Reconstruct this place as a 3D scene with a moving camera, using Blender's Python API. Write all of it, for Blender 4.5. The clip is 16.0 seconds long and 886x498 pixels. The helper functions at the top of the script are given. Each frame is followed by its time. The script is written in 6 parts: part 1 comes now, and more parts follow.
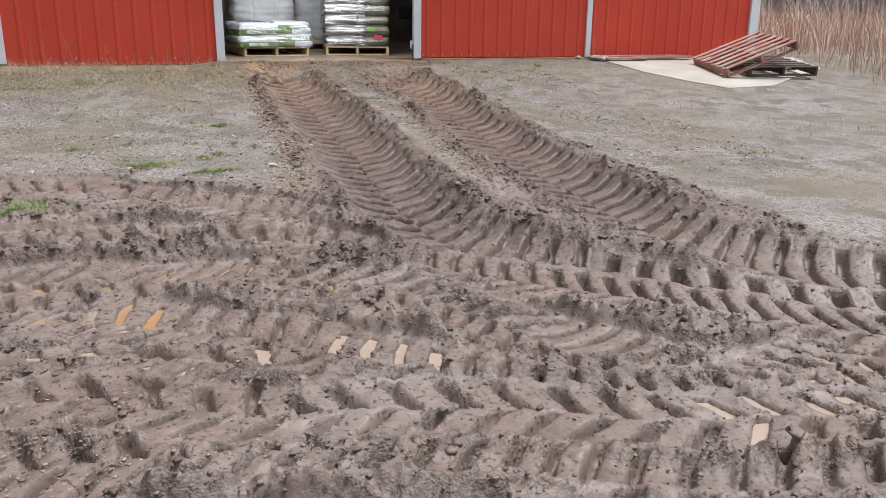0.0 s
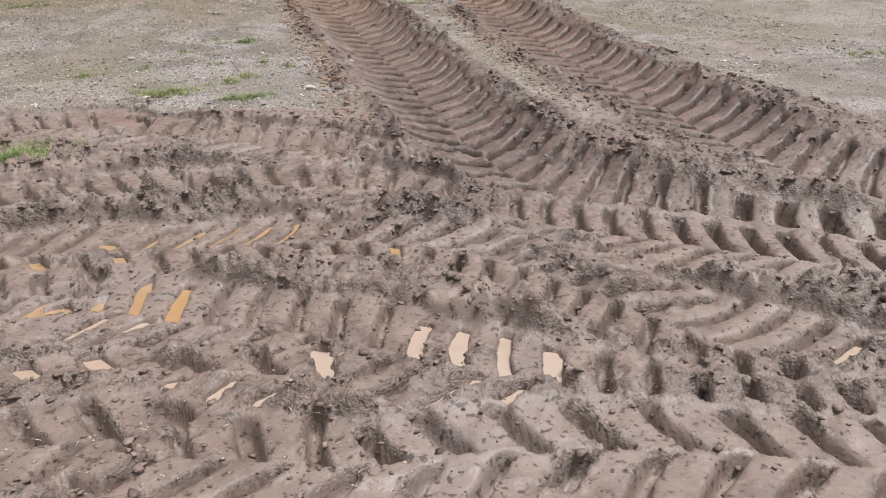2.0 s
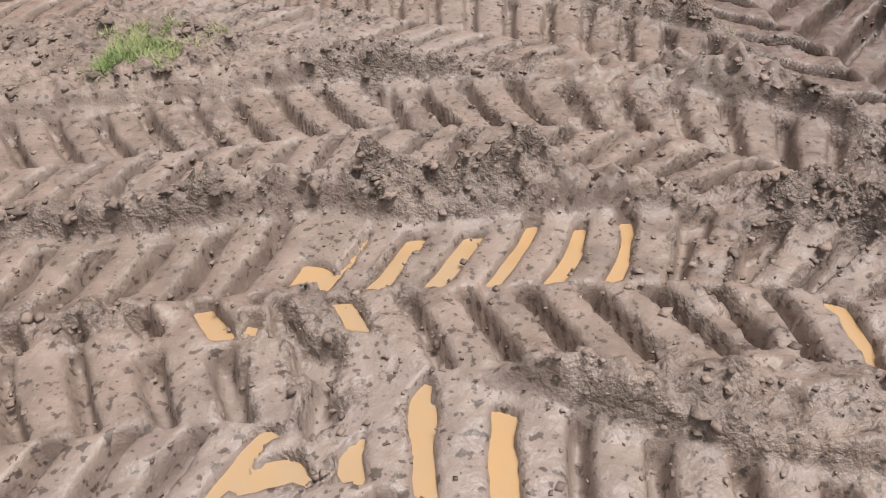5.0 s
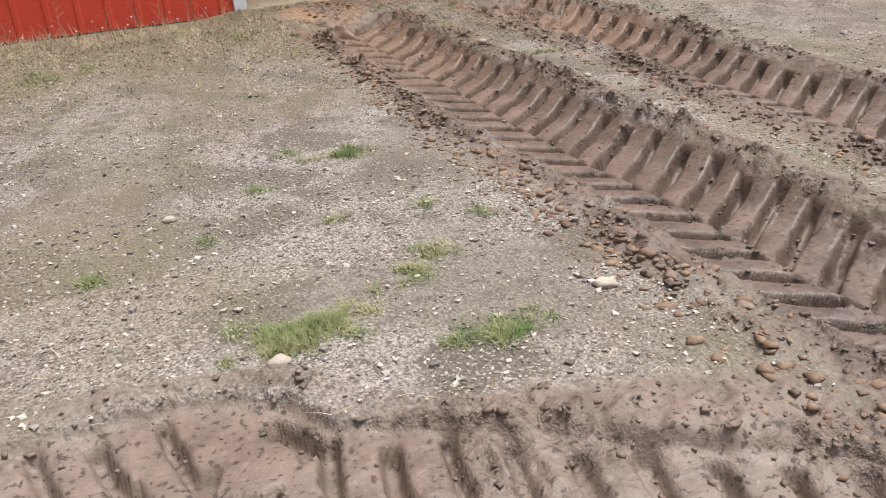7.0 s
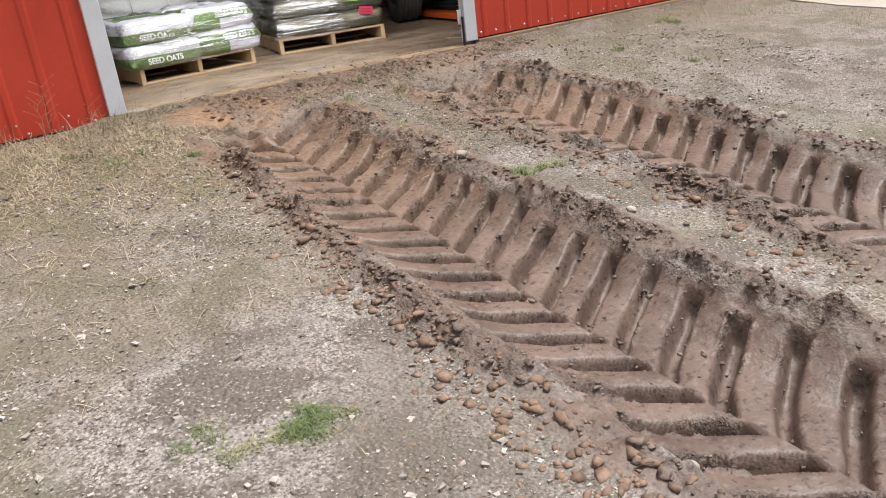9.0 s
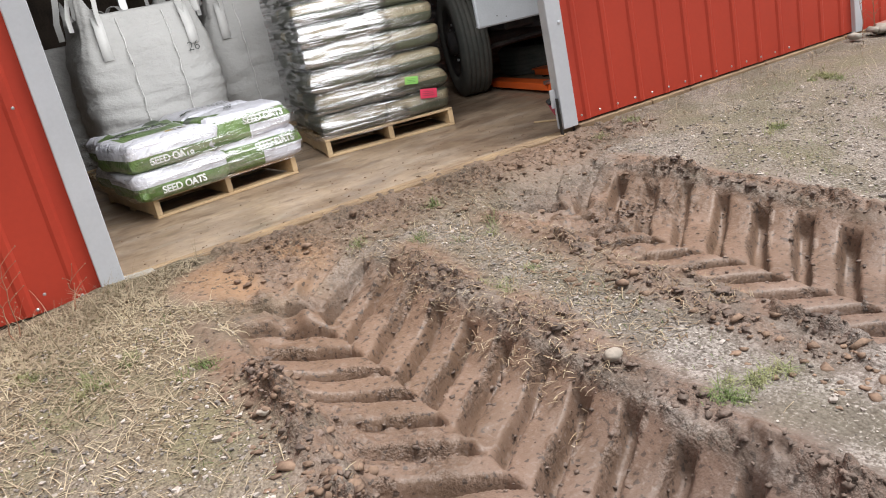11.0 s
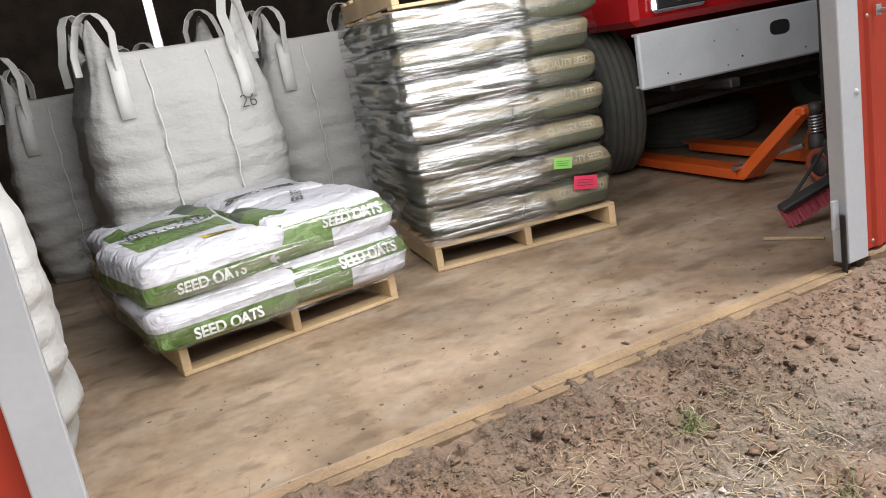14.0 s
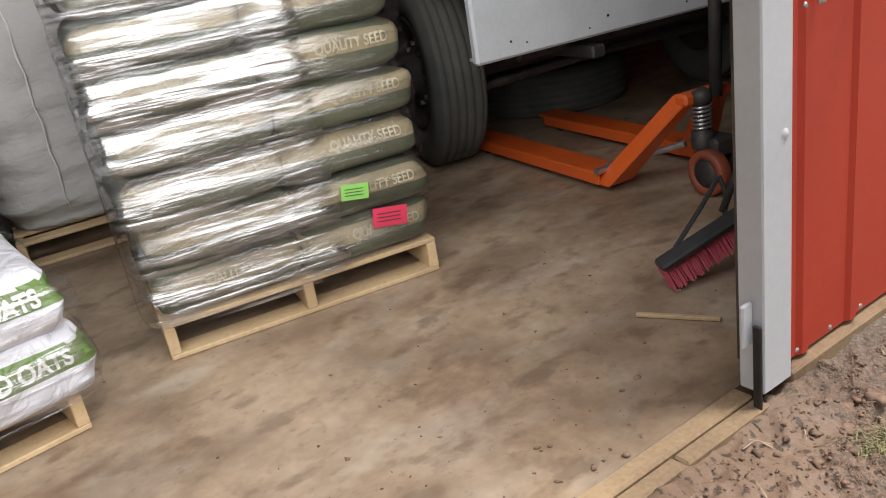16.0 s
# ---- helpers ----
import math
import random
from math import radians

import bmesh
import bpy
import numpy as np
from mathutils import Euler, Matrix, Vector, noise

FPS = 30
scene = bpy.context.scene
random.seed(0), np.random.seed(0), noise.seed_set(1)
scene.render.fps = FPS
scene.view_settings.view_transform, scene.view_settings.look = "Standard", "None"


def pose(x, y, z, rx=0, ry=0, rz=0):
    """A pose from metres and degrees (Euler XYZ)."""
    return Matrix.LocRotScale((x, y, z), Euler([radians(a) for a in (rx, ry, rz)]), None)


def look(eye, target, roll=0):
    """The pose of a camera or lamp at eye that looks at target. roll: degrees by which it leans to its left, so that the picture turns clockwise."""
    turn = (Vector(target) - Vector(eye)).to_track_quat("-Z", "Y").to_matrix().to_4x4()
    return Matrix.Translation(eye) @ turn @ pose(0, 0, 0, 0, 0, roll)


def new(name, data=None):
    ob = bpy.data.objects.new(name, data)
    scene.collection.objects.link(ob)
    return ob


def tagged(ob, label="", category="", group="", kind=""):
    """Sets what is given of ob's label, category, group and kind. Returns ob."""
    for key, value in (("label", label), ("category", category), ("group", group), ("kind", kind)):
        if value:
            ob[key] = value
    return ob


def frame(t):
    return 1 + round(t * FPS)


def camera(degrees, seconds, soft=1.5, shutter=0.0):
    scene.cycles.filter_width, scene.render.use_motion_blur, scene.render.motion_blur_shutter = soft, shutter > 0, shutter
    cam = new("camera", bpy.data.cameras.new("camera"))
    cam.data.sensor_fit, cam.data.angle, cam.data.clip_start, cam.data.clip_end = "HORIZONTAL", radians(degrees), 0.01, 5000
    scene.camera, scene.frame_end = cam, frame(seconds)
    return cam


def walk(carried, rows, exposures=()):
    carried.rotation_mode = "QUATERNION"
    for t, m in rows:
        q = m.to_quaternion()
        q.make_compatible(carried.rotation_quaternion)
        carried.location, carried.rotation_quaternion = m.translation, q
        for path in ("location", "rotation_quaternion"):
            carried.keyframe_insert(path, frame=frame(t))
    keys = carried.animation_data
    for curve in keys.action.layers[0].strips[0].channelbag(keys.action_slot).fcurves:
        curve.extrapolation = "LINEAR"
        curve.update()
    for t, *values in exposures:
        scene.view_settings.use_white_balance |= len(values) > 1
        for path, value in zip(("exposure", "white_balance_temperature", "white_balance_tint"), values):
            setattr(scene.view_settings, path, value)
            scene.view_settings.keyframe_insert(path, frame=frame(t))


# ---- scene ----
cam = camera(57.9, 16.0, 1.0)
PATH = [
    (0, (-0.933, -11.637, 0.654), (-0.29, -9.829, 0.088), 0.7),
    (0.5, (-0.941, -11.429, 0.672), (-0.247, -9.64, 0.109), -1.1),
    (1, (-0.891, -11.243, 0.651), (-0.196, -9.454, 0.09), -0.7),
    (1.5, (-0.843, -11.007, 0.665), (-0.22, -9.194, 0.092), -1.4),
    (2, (-0.877, -10.779, 0.582), (-0.338, -9.019, -0.2), -1.6),
    (2.5, (-0.929, -10.536, 0.53), (-0.492, -8.939, -0.591), -2.4),
    (3, (-0.917, -10.292, 0.474), (-0.624, -8.764, -0.782), -3.9),
    (3.5, (-0.923, -10.062, 0.471), (-0.716, -8.59, -0.868), -4.4),
    (4, (-1.05, -9.776, 0.486), (-0.831, -8.297, -0.843), -4.3),
    (4.2, (-1.095, -9.685, 0.513), (-0.869, -8.197, -0.804), -4.0),
    (6.3, (-1.51, -7.861, 0.589), (-0.951, -6.251, -0.456), -6.0),
    (6.5, (-1.516, -7.721, 0.622), (-0.94, -6.101, -0.4), -7.4),
    (7, (-1.505, -7.331, 0.638), (-0.772, -5.639, -0.138), -4.8),
    (7.5, (-1.412, -6.989, 0.68), (-0.377, -5.453, -0.075), -3.2),
    (8, (-1.256, -6.512, 0.675), (-0.255, -4.957, -0.084), -6.0),
    (8.2, (-1.207, -6.308, 0.704), (-0.271, -4.71, -0.051), -6.5),
    (10.3, (-0.535, -4.592, 0.91), (0.434, -2.992, 0.204), -8.5),
    (10.5, (-0.463, -4.447, 0.932), (0.478, -2.833, 0.219), -10.6),
    (11, (-0.258, -4.057, 0.978), (0.575, -2.343, 0.37), -12.4),
    (11.5, (-0.183, -3.764, 0.951), (0.528, -1.981, 0.389), -11.6),
    (12, (-0.146, -3.399, 1.035), (0.449, -1.572, 0.482), -9.8),
    (12.5, (-0.119, -2.967, 1.034), (0.294, -1.087, 0.49), -11.5),
    (13, (-0.08, -2.697, 1.004), (0.281, -0.797, 0.496), -11.0),
    (13.5, (-0.031, -2.372, 1.034), (0.477, -0.489, 0.589), -8.5),
    (14, (0.122, -2.0, 1.074), (0.935, -0.24, 0.582), -10.3),
    (14.5, (0.242, -1.715, 1.096), (1.071, 0.037, 0.605), -11.5),
    (15, (0.407, -1.4, 1.214), (1.447, 0.215, 0.659), -8.9),
    (15.5, (0.773, -1.191, 1.167), (1.883, 0.349, 0.536), -8.9),
    (16, (1.211, -1.022, 1.183), (2.212, 0.542, 0.44), -9.7),
]
walk(cam, [(t, look(eye, target, roll)) for t, eye, target, roll in PATH],
     [(t, ev, kelvin, 10) for t, ev, kelvin in ((0, 0.46, 6050), (1.6, 0.48, 6150), (2.5, 0.68, 6350), (3.3, 0.78, 6450), (4.2, 0.80, 6500), (6.3, 0.54, 6500), (7.2, 0.60, 6500), (10.3, 0.64, 6450), (12.5, 0.68, 6500), (13.5, 0.74, 6560), (14.5, 0.66, 6540), (15.0, 0.66, 6550), (16, 0.66, 6640))])

from mathutils.bvhtree import BVHTree

# ---- world and light ----
SUN_DIR = (radians(72), radians(112))
world = bpy.data.worlds.new("overcast")
scene.world = world
world.use_nodes = True
wn, wl = world.node_tree.nodes, world.node_tree.links
sky = wn.new("ShaderNodeTexSky")
sky.sky_type, sky.sun_disc = "NISHITA", False
sky.sun_elevation, sky.sun_rotation = SUN_DIR
sky.air_density, sky.dust_density = 1.0, 4.0
grey = wn.new("ShaderNodeHueSaturation")
grey.inputs["Saturation"].default_value = 0.05
wl.new(sky.outputs["Color"], grey.inputs["Color"])
wl.new(grey.outputs["Color"], wn["Background"].inputs["Color"])
wn["Background"].inputs["Strength"].default_value = 0.114
sun_data = bpy.data.lights.new("sun", "SUN")
sun_data.energy, sun_data.angle, sun_data.color = 3.0, radians(20), (1.0, 0.985, 0.96)
sun = new("sun", sun_data)
sun.matrix_world = look((2.9, -1.15, 10.0), (0, 0, 0))
# added fill lamp inside the open barn door, boosting the overcast sky's light
door_data = bpy.data.lights.new("door_fill", "AREA")
door_data.shape, door_data.size, door_data.size_y, door_data.energy, door_data.color = "RECTANGLE", 2.6, 3.0, 68.0, (0.97, 0.985, 1.0)
door_light = new("door_fill", door_data)
door_light.matrix_world = look((1.36, 0.48, 2.1), (1.36, 3.2, 1.40))

# ---- materials ----


def material(name, c1, c2, scale=8.0, fine=90.0, rough=0.7, metal=0.0, bump=0.3, size=0.01, spread=(0.35, 0.65), coords="Object", each=0.0, island=0.0):
    """A surface with broad stains, fine grain and relief."""
    m = bpy.data.materials.new(name)
    m.use_nodes = True
    n, l = m.node_tree.nodes, m.node_tree.links
    b = n["Principled BSDF"]
    b.inputs["Roughness"].default_value, b.inputs["Metallic"].default_value = rough, metal
    tc = n.new("ShaderNodeTexCoord")
    big, small = n.new("ShaderNodeTexNoise"), n.new("ShaderNodeTexNoise")
    for t, s, d in ((big, scale, 4), (small, fine, 3)):
        t.inputs["Scale"].default_value, t.inputs["Detail"].default_value = s, d
        l.new(tc.outputs[coords], t.inputs["Vector"])
    add = n.new("ShaderNodeMath")
    add.operation = "MULTIPLY_ADD"
    l.new(small.outputs["Fac"], add.inputs[0])
    add.inputs[1].default_value = 0.4
    l.new(big.outputs["Fac"], add.inputs[2])
    ramp = n.new("ShaderNodeMapRange")
    ramp.inputs["From Min"].default_value, ramp.inputs["From Max"].default_value = spread[0] + 0.2, spread[1] + 0.2
    l.new(add.outputs[0], ramp.inputs["Value"])
    mix = n.new("ShaderNodeMix")
    mix.data_type = "RGBA"
    mix.inputs[6].default_value, mix.inputs[7].default_value = (*c1, 1), (*c2, 1)
    l.new(ramp.outputs[0], mix.inputs[0])
    out = mix.outputs[2]
    if each or island:
        info, hsv = n.new("ShaderNodeNewGeometry" if island else "ShaderNodeObjectInfo"), n.new("ShaderNodeHueSaturation")
        mr = n.new("ShaderNodeMapRange")
        mr.inputs["To Min"].default_value, mr.inputs["To Max"].default_value = 1 - max(each, island), 1 + max(each, island)
        l.new(info.outputs["Random Per Island" if island else "Random"], mr.inputs["Value"])
        l.new(mr.outputs[0], hsv.inputs["Value"])
        l.new(out, hsv.inputs["Color"])
        out = hsv.outputs["Color"]
    l.new(out, b.inputs["Base Color"])
    bp = n.new("ShaderNodeBump")
    bp.inputs["Strength"].default_value, bp.inputs["Distance"].default_value = bump, size
    l.new(add.outputs[0], bp.inputs["Height"])
    l.new(bp.outputs["Normal"], b.inputs["Normal"])
    return m


RED = material("red_painted_steel", (0.56, 0.066, 0.038), (0.49, 0.057, 0.034), 1.2, 40, 0.42, 0, 0.05, 0.004, (0.3, 0.75))
RED.node_tree.nodes["Principled BSDF"].inputs["Specular IOR Level"].default_value = 0.25
WHITE = material("white_trim_paint", (0.68, 0.71, 0.77), (0.58, 0.61, 0.66), 3, 50, 0.45, 0, 0.08, 0.004, (0.3, 0.8))
BUMPER = material("white_bumper_paint", (0.62, 0.64, 0.67), (0.50, 0.52, 0.54), 3, 70, 0.4, 0, 0.1, 0.003, (0.4, 0.8))
STEEL = material("galvanised_steel", (0.60, 0.60, 0.60), (0.45, 0.45, 0.46), 12, 120, 0.35, 0.9, 0.1, 0.002)
CHROME = material("chrome", (0.8, 0.8, 0.82), (0.7, 0.7, 0.72), 5, 60, 0.12, 1.0, 0.0, 0.001)
DARK = material("dark_iron", (0.03, 0.03, 0.032), (0.06, 0.05, 0.045), 8, 80, 0.6, 0.3, 0.3, 0.003)
BLACK = material("black_plastic", (0.018, 0.018, 0.02), (0.03, 0.03, 0.03), 8, 80, 0.5, 0, 0.2, 0.002)
RUBBER = material("tyre_rubber", (0.055, 0.058, 0.052), (0.09, 0.086, 0.074), 5, 70, 0.8, 0, 0.3, 0.003)
ORANGE = material("orange_enamel", (0.62, 0.10, 0.015), (0.50, 0.085, 0.02), 5, 70, 0.42, 0, 0.1, 0.003, (0.35, 0.8))
PINK = material("pink_bristles", (0.50, 0.085, 0.12), (0.38, 0.06, 0.09), 20, 200, 0.7, 0, 0.3, 0.004)
PALE_WOOD = material("new_pallet_wood", (0.56, 0.41, 0.24), (0.42, 0.29, 0.16), 3, 60, 0.75, 0, 0.4, 0.004, each=0.18)
GREY_WOOD = material("weathered_red_pallet_wood", (0.30, 0.115, 0.09), (0.34, 0.24, 0.20), 4, 60, 0.85, 0, 0.5, 0.006, each=0.25)
SILL_WOOD = material("threshold_timber", (0.38, 0.265, 0.155), (0.24, 0.16, 0.10), 3, 80, 0.8, 0, 0.5, 0.005, each=0.12)
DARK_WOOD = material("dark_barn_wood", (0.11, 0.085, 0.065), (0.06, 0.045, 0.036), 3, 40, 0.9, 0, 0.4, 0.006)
BULK = material("woven_bulk_bag", (0.44, 0.43, 0.415), (0.37, 0.36, 0.345), 2.5, 160, 0.7, 0, 0.25, 0.004, (0.3, 0.75))


def creased(m):
    """Adds long level creases to a woven sack."""
    n, l = m.node_tree.nodes, m.node_tree.links
    b = n["Principled BSDF"]
    tc, mp, t, bp = n.new("ShaderNodeTexCoord"), n.new("ShaderNodeMapping"), n.new("ShaderNodeTexNoise"), n.new("ShaderNodeBump")
    mp.inputs["Scale"].default_value = (2.6, 2.6, 4.5)
    t.inputs["Scale"].default_value, t.inputs["Detail"].default_value = 3.0, 4
    l.new(tc.outputs["Object"], mp.inputs["Vector"])
    l.new(mp.outputs[0], t.inputs["Vector"])
    l.new(t.outputs["Fac"], bp.inputs["Height"])
    bp.inputs["Strength"].default_value, bp.inputs["Distance"].default_value = 0.9, 0.03
    l.new(b.inputs["Normal"].links[0].from_socket, bp.inputs["Normal"])
    l.new(bp.outputs["Normal"], b.inputs["Normal"])


creased(BULK)


def crumpled(m, scale, depth):
    """Adds soft crumples to a filled plastic sack."""
    n, l = m.node_tree.nodes, m.node_tree.links
    b = n["Principled BSDF"]
    tc, t, bp = n.new("ShaderNodeTexCoord"), n.new("ShaderNodeTexNoise"), n.new("ShaderNodeBump")
    t.inputs["Scale"].default_value, t.inputs["Detail"].default_value = scale, 3
    t.inputs["Distortion"].default_value = 1.2
    l.new(tc.outputs["Object"], t.inputs["Vector"])
    l.new(t.outputs["Fac"], bp.inputs["Height"])
    bp.inputs["Strength"].default_value, bp.inputs["Distance"].default_value = 0.9, depth
    l.new(b.inputs["Normal"].links[0].from_socket, bp.inputs["Normal"])
    l.new(bp.outputs["Normal"], b.inputs["Normal"])


STRAP = material("white_webbing", (0.62, 0.61, 0.59), (0.52, 0.51, 0.49), 6, 220, 0.75, 0, 0.3, 0.002)
BAG_WHITE = material("white_seed_sack", (0.60, 0.59, 0.635), (0.52, 0.51, 0.55), 4, 60, 0.4, 0, 0.15, 0.004, (0.3, 0.8))
BAG_GREEN = material("green_sack_print", (0.125, 0.20, 0.055), (0.09, 0.15, 0.04), 6, 60, 0.4, 0, 0.15, 0.004)
BAG_DARKGREEN = material("dark_green_sack_print", (0.03, 0.06, 0.018), (0.02, 0.04, 0.014), 6, 60, 0.4, 0, 0.15, 0.004)
for sack in (BAG_WHITE, BAG_GREEN):
    crumpled(sack, 9.0, 0.035)
SEED_GREEN = material("olive_seed_sack", (0.085, 0.088, 0.055), (0.055, 0.06, 0.042), 4, 60, 0.45, 0, 0.2, 0.005, each=0.2)
SEED_TAN = material("tan_sack_print", (0.25, 0.20, 0.125), (0.16, 0.135, 0.085), 5, 60, 0.5, 0, 0.2, 0.004)
INK = material("white_print", (0.72, 0.73, 0.70), (0.66, 0.67, 0.64), 10, 90, 0.5, 0, 0.0, 0.001)
INK_DARK = material("dark_print", (0.05, 0.055, 0.05), (0.035, 0.04, 0.035), 10, 90, 0.5, 0, 0.0, 0.001)
INK_TAN = material("pale_tan_print", (0.36, 0.32, 0.22), (0.30, 0.26, 0.18), 10, 90, 0.5, 0, 0.0, 0.001)
YELLOW = material("yellow_print", (0.55, 0.42, 0.05), (0.45, 0.34, 0.05), 10, 90, 0.5, 0, 0.0, 0.001)
CARD_PINK = material("red_tag", (0.60, 0.035, 0.09), (0.50, 0.03, 0.07), 10, 90, 0.5, 0, 0.0, 0.001)
CARD_GREEN = material("green_tag", (0.22, 0.50, 0.10), (0.18, 0.42, 0.09), 10, 90, 0.5, 0, 0.0, 0.001)
TRUCK_RED = material("truck_red_enamel", (0.42, 0.012, 0.015), (0.34, 0.01, 0.012), 2, 50, 0.25, 0, 0.02, 0.002)
GLASSY = material("headlight_glass", (0.6, 0.6, 0.6), (0.45, 0.45, 0.47), 20, 60, 0.08, 0.2, 0.1, 0.002)
PAD = material("pale_concrete_pad", (0.42, 0.385, 0.335), (0.33, 0.295, 0.25), 1.5, 60, 0.85, 0, 0.25, 0.004)
STONE = material("field_stone", (0.42, 0.36, 0.30), (0.30, 0.26, 0.22), 12, 90, 0.85, 0, 0.4, 0.004, each=0.25)
PEBBLE = material("gravel_chips", (0.37, 0.33, 0.30), (0.25, 0.215, 0.19), 60, 200, 0.85, 0, 0.3, 0.002, island=0.65)
CLOD = material("mud_clod", (0.185, 0.134, 0.108), (0.115, 0.082, 0.066), 14, 90, 0.75, 0, 0.8, 0.01, island=0.3)
MUD_CHIP = material("muddy_gravel", (0.38, 0.30, 0.235), (0.15, 0.11, 0.085), 50, 200, 0.85, 0, 0.3, 0.002)
CRUMB = material("soil_crumb", (0.265, 0.175, 0.122), (0.135, 0.087, 0.06), 14, 90, 0.85, 0, 0.5, 0.006)
STRAW = material("dry_grass", (0.50, 0.42, 0.29), (0.26, 0.20, 0.135), 3, 30, 0.85, 0, 0.0, 0.001, (0.3, 0.7))
STRAW_DARK = material("brown_dead_grass", (0.30, 0.21, 0.13), (0.15, 0.10, 0.065), 3, 30, 0.9, 0, 0.0, 0.001, (0.3, 0.7))
GRASS = material("green_grass", (0.10, 0.155, 0.04), (0.36, 0.33, 0.17), 5, 40, 0.7, 0, 0.0, 0.001, (0.35, 0.75))
TWIG = material("bare_twigs", (0.24, 0.20, 0.18), (0.36, 0.31, 0.285), 0.6, 8, 0.9, 0, 0.0, 0.001)
REED = material("tall_dry_grass", (0.60, 0.46, 0.36), (0.42, 0.29, 0.23), 0.8, 10, 0.9, 0, 0.0, 0.001)
WEED = material("dry_weed_stalk", (0.42, 0.22, 0.14), (0.32, 0.16, 0.10), 6, 40, 0.85, 0, 0.0, 0.001)


def slab_material():
    """Concrete floor, wet and brown with tracked-in soil, paler near the threshold."""
    m = material("stained_concrete", (0.43, 0.315, 0.215), (0.18, 0.12, 0.078), 1.5, 22, 0.42, 0, 0.12, 0.004, (0.26, 0.72))
    n, l = m.node_tree.nodes, m.node_tree.links
    b = n["Principled BSDF"]
    base = b.inputs["Base Color"].links[0].from_socket
    tc = n.new("ShaderNodeTexCoord")
    mp = n.new("ShaderNodeMapping")
    mp.inputs["Rotation"].default_value, mp.inputs["Scale"].default_value = (0, 0, 0.5), (1.0, 2.0, 1)
    streak = n.new("ShaderNodeTexNoise")
    streak.inputs["Scale"].default_value, streak.inputs["Detail"].default_value = 2.4, 9
    l.new(tc.outputs["Object"], mp.inputs["Vector"])
    l.new(mp.outputs[0], streak.inputs["Vector"])
    mr = n.new("ShaderNodeMapRange")
    mr.inputs["From Min"].default_value, mr.inputs["From Max"].default_value = 0.5, 0.72
    mr.inputs["To Max"].default_value = 0.32
    l.new(streak.outputs["Fac"], mr.inputs["Value"])
    mix = n.new("ShaderNodeMix")
    mix.data_type = "RGBA"
    mix.inputs[7].default_value = (0.50, 0.44, 0.37, 1)
    l.new(mr.outputs[0], mix.inputs[0])
    l.new(base, mix.inputs[6])
    l.new(mix.outputs[2], b.inputs["Base Color"])
    rr = n.new("ShaderNodeMapRange")
    rr.inputs["From Min"].default_value, rr.inputs["From Max"].default_value = 0.35, 0.65
    rr.inputs["To Min"].default_value, rr.inputs["To Max"].default_value = 0.3, 0.62
    l.new(streak.outputs["Fac"], rr.inputs["Value"])
    l.new(rr.outputs[0], b.inputs["Roughness"])
    return m


SLAB = slab_material()


def spotted(m, dark, pale):
    """Adds dark trodden blotches and pale scuffs to a floor."""
    n, l = m.node_tree.nodes, m.node_tree.links
    b = n["Principled BSDF"]
    tc = n.new("ShaderNodeTexCoord")
    color = b.inputs["Base Color"].links[0].from_socket
    for scale, stretch, turn, lo, hi, most, tone in ((6, (1, 1.6, 1), 0.4, 0.56, 0.66, 0.6, dark), (30, (1, 1, 1), 0, 0.60, 0.72, 0.35, dark), (3, (1, 1.8, 1), -0.6, 0.58, 0.68, 0.22, pale), (2.2, (1, 1, 1), -0.3, 0.50, 0.62, 0.38, dark)):
        mp, t, mr, k = n.new("ShaderNodeMapping"), n.new("ShaderNodeTexNoise"), n.new("ShaderNodeMapRange"), n.new("ShaderNodeMix")
        mp.inputs["Scale"].default_value, mp.inputs["Rotation"].default_value = stretch, (0, 0, turn)
        t.inputs["Scale"].default_value, t.inputs["Detail"].default_value = scale, 6
        l.new(tc.outputs["Object"], mp.inputs["Vector"])
        l.new(mp.outputs[0], t.inputs["Vector"])
        mr.inputs["From Min"].default_value, mr.inputs["From Max"].default_value, mr.inputs["To Max"].default_value = lo, hi, most
        l.new(t.outputs["Fac"], mr.inputs["Value"])
        k.data_type = "RGBA"
        l.new(mr.outputs[0], k.inputs[0])
        l.new(color, k.inputs[6])
        k.inputs[7].default_value = (*tone, 1)
        color = k.outputs[2]
    l.new(color, b.inputs["Base Color"])


spotted(SLAB, (0.13, 0.085, 0.055), (0.46, 0.40, 0.33))


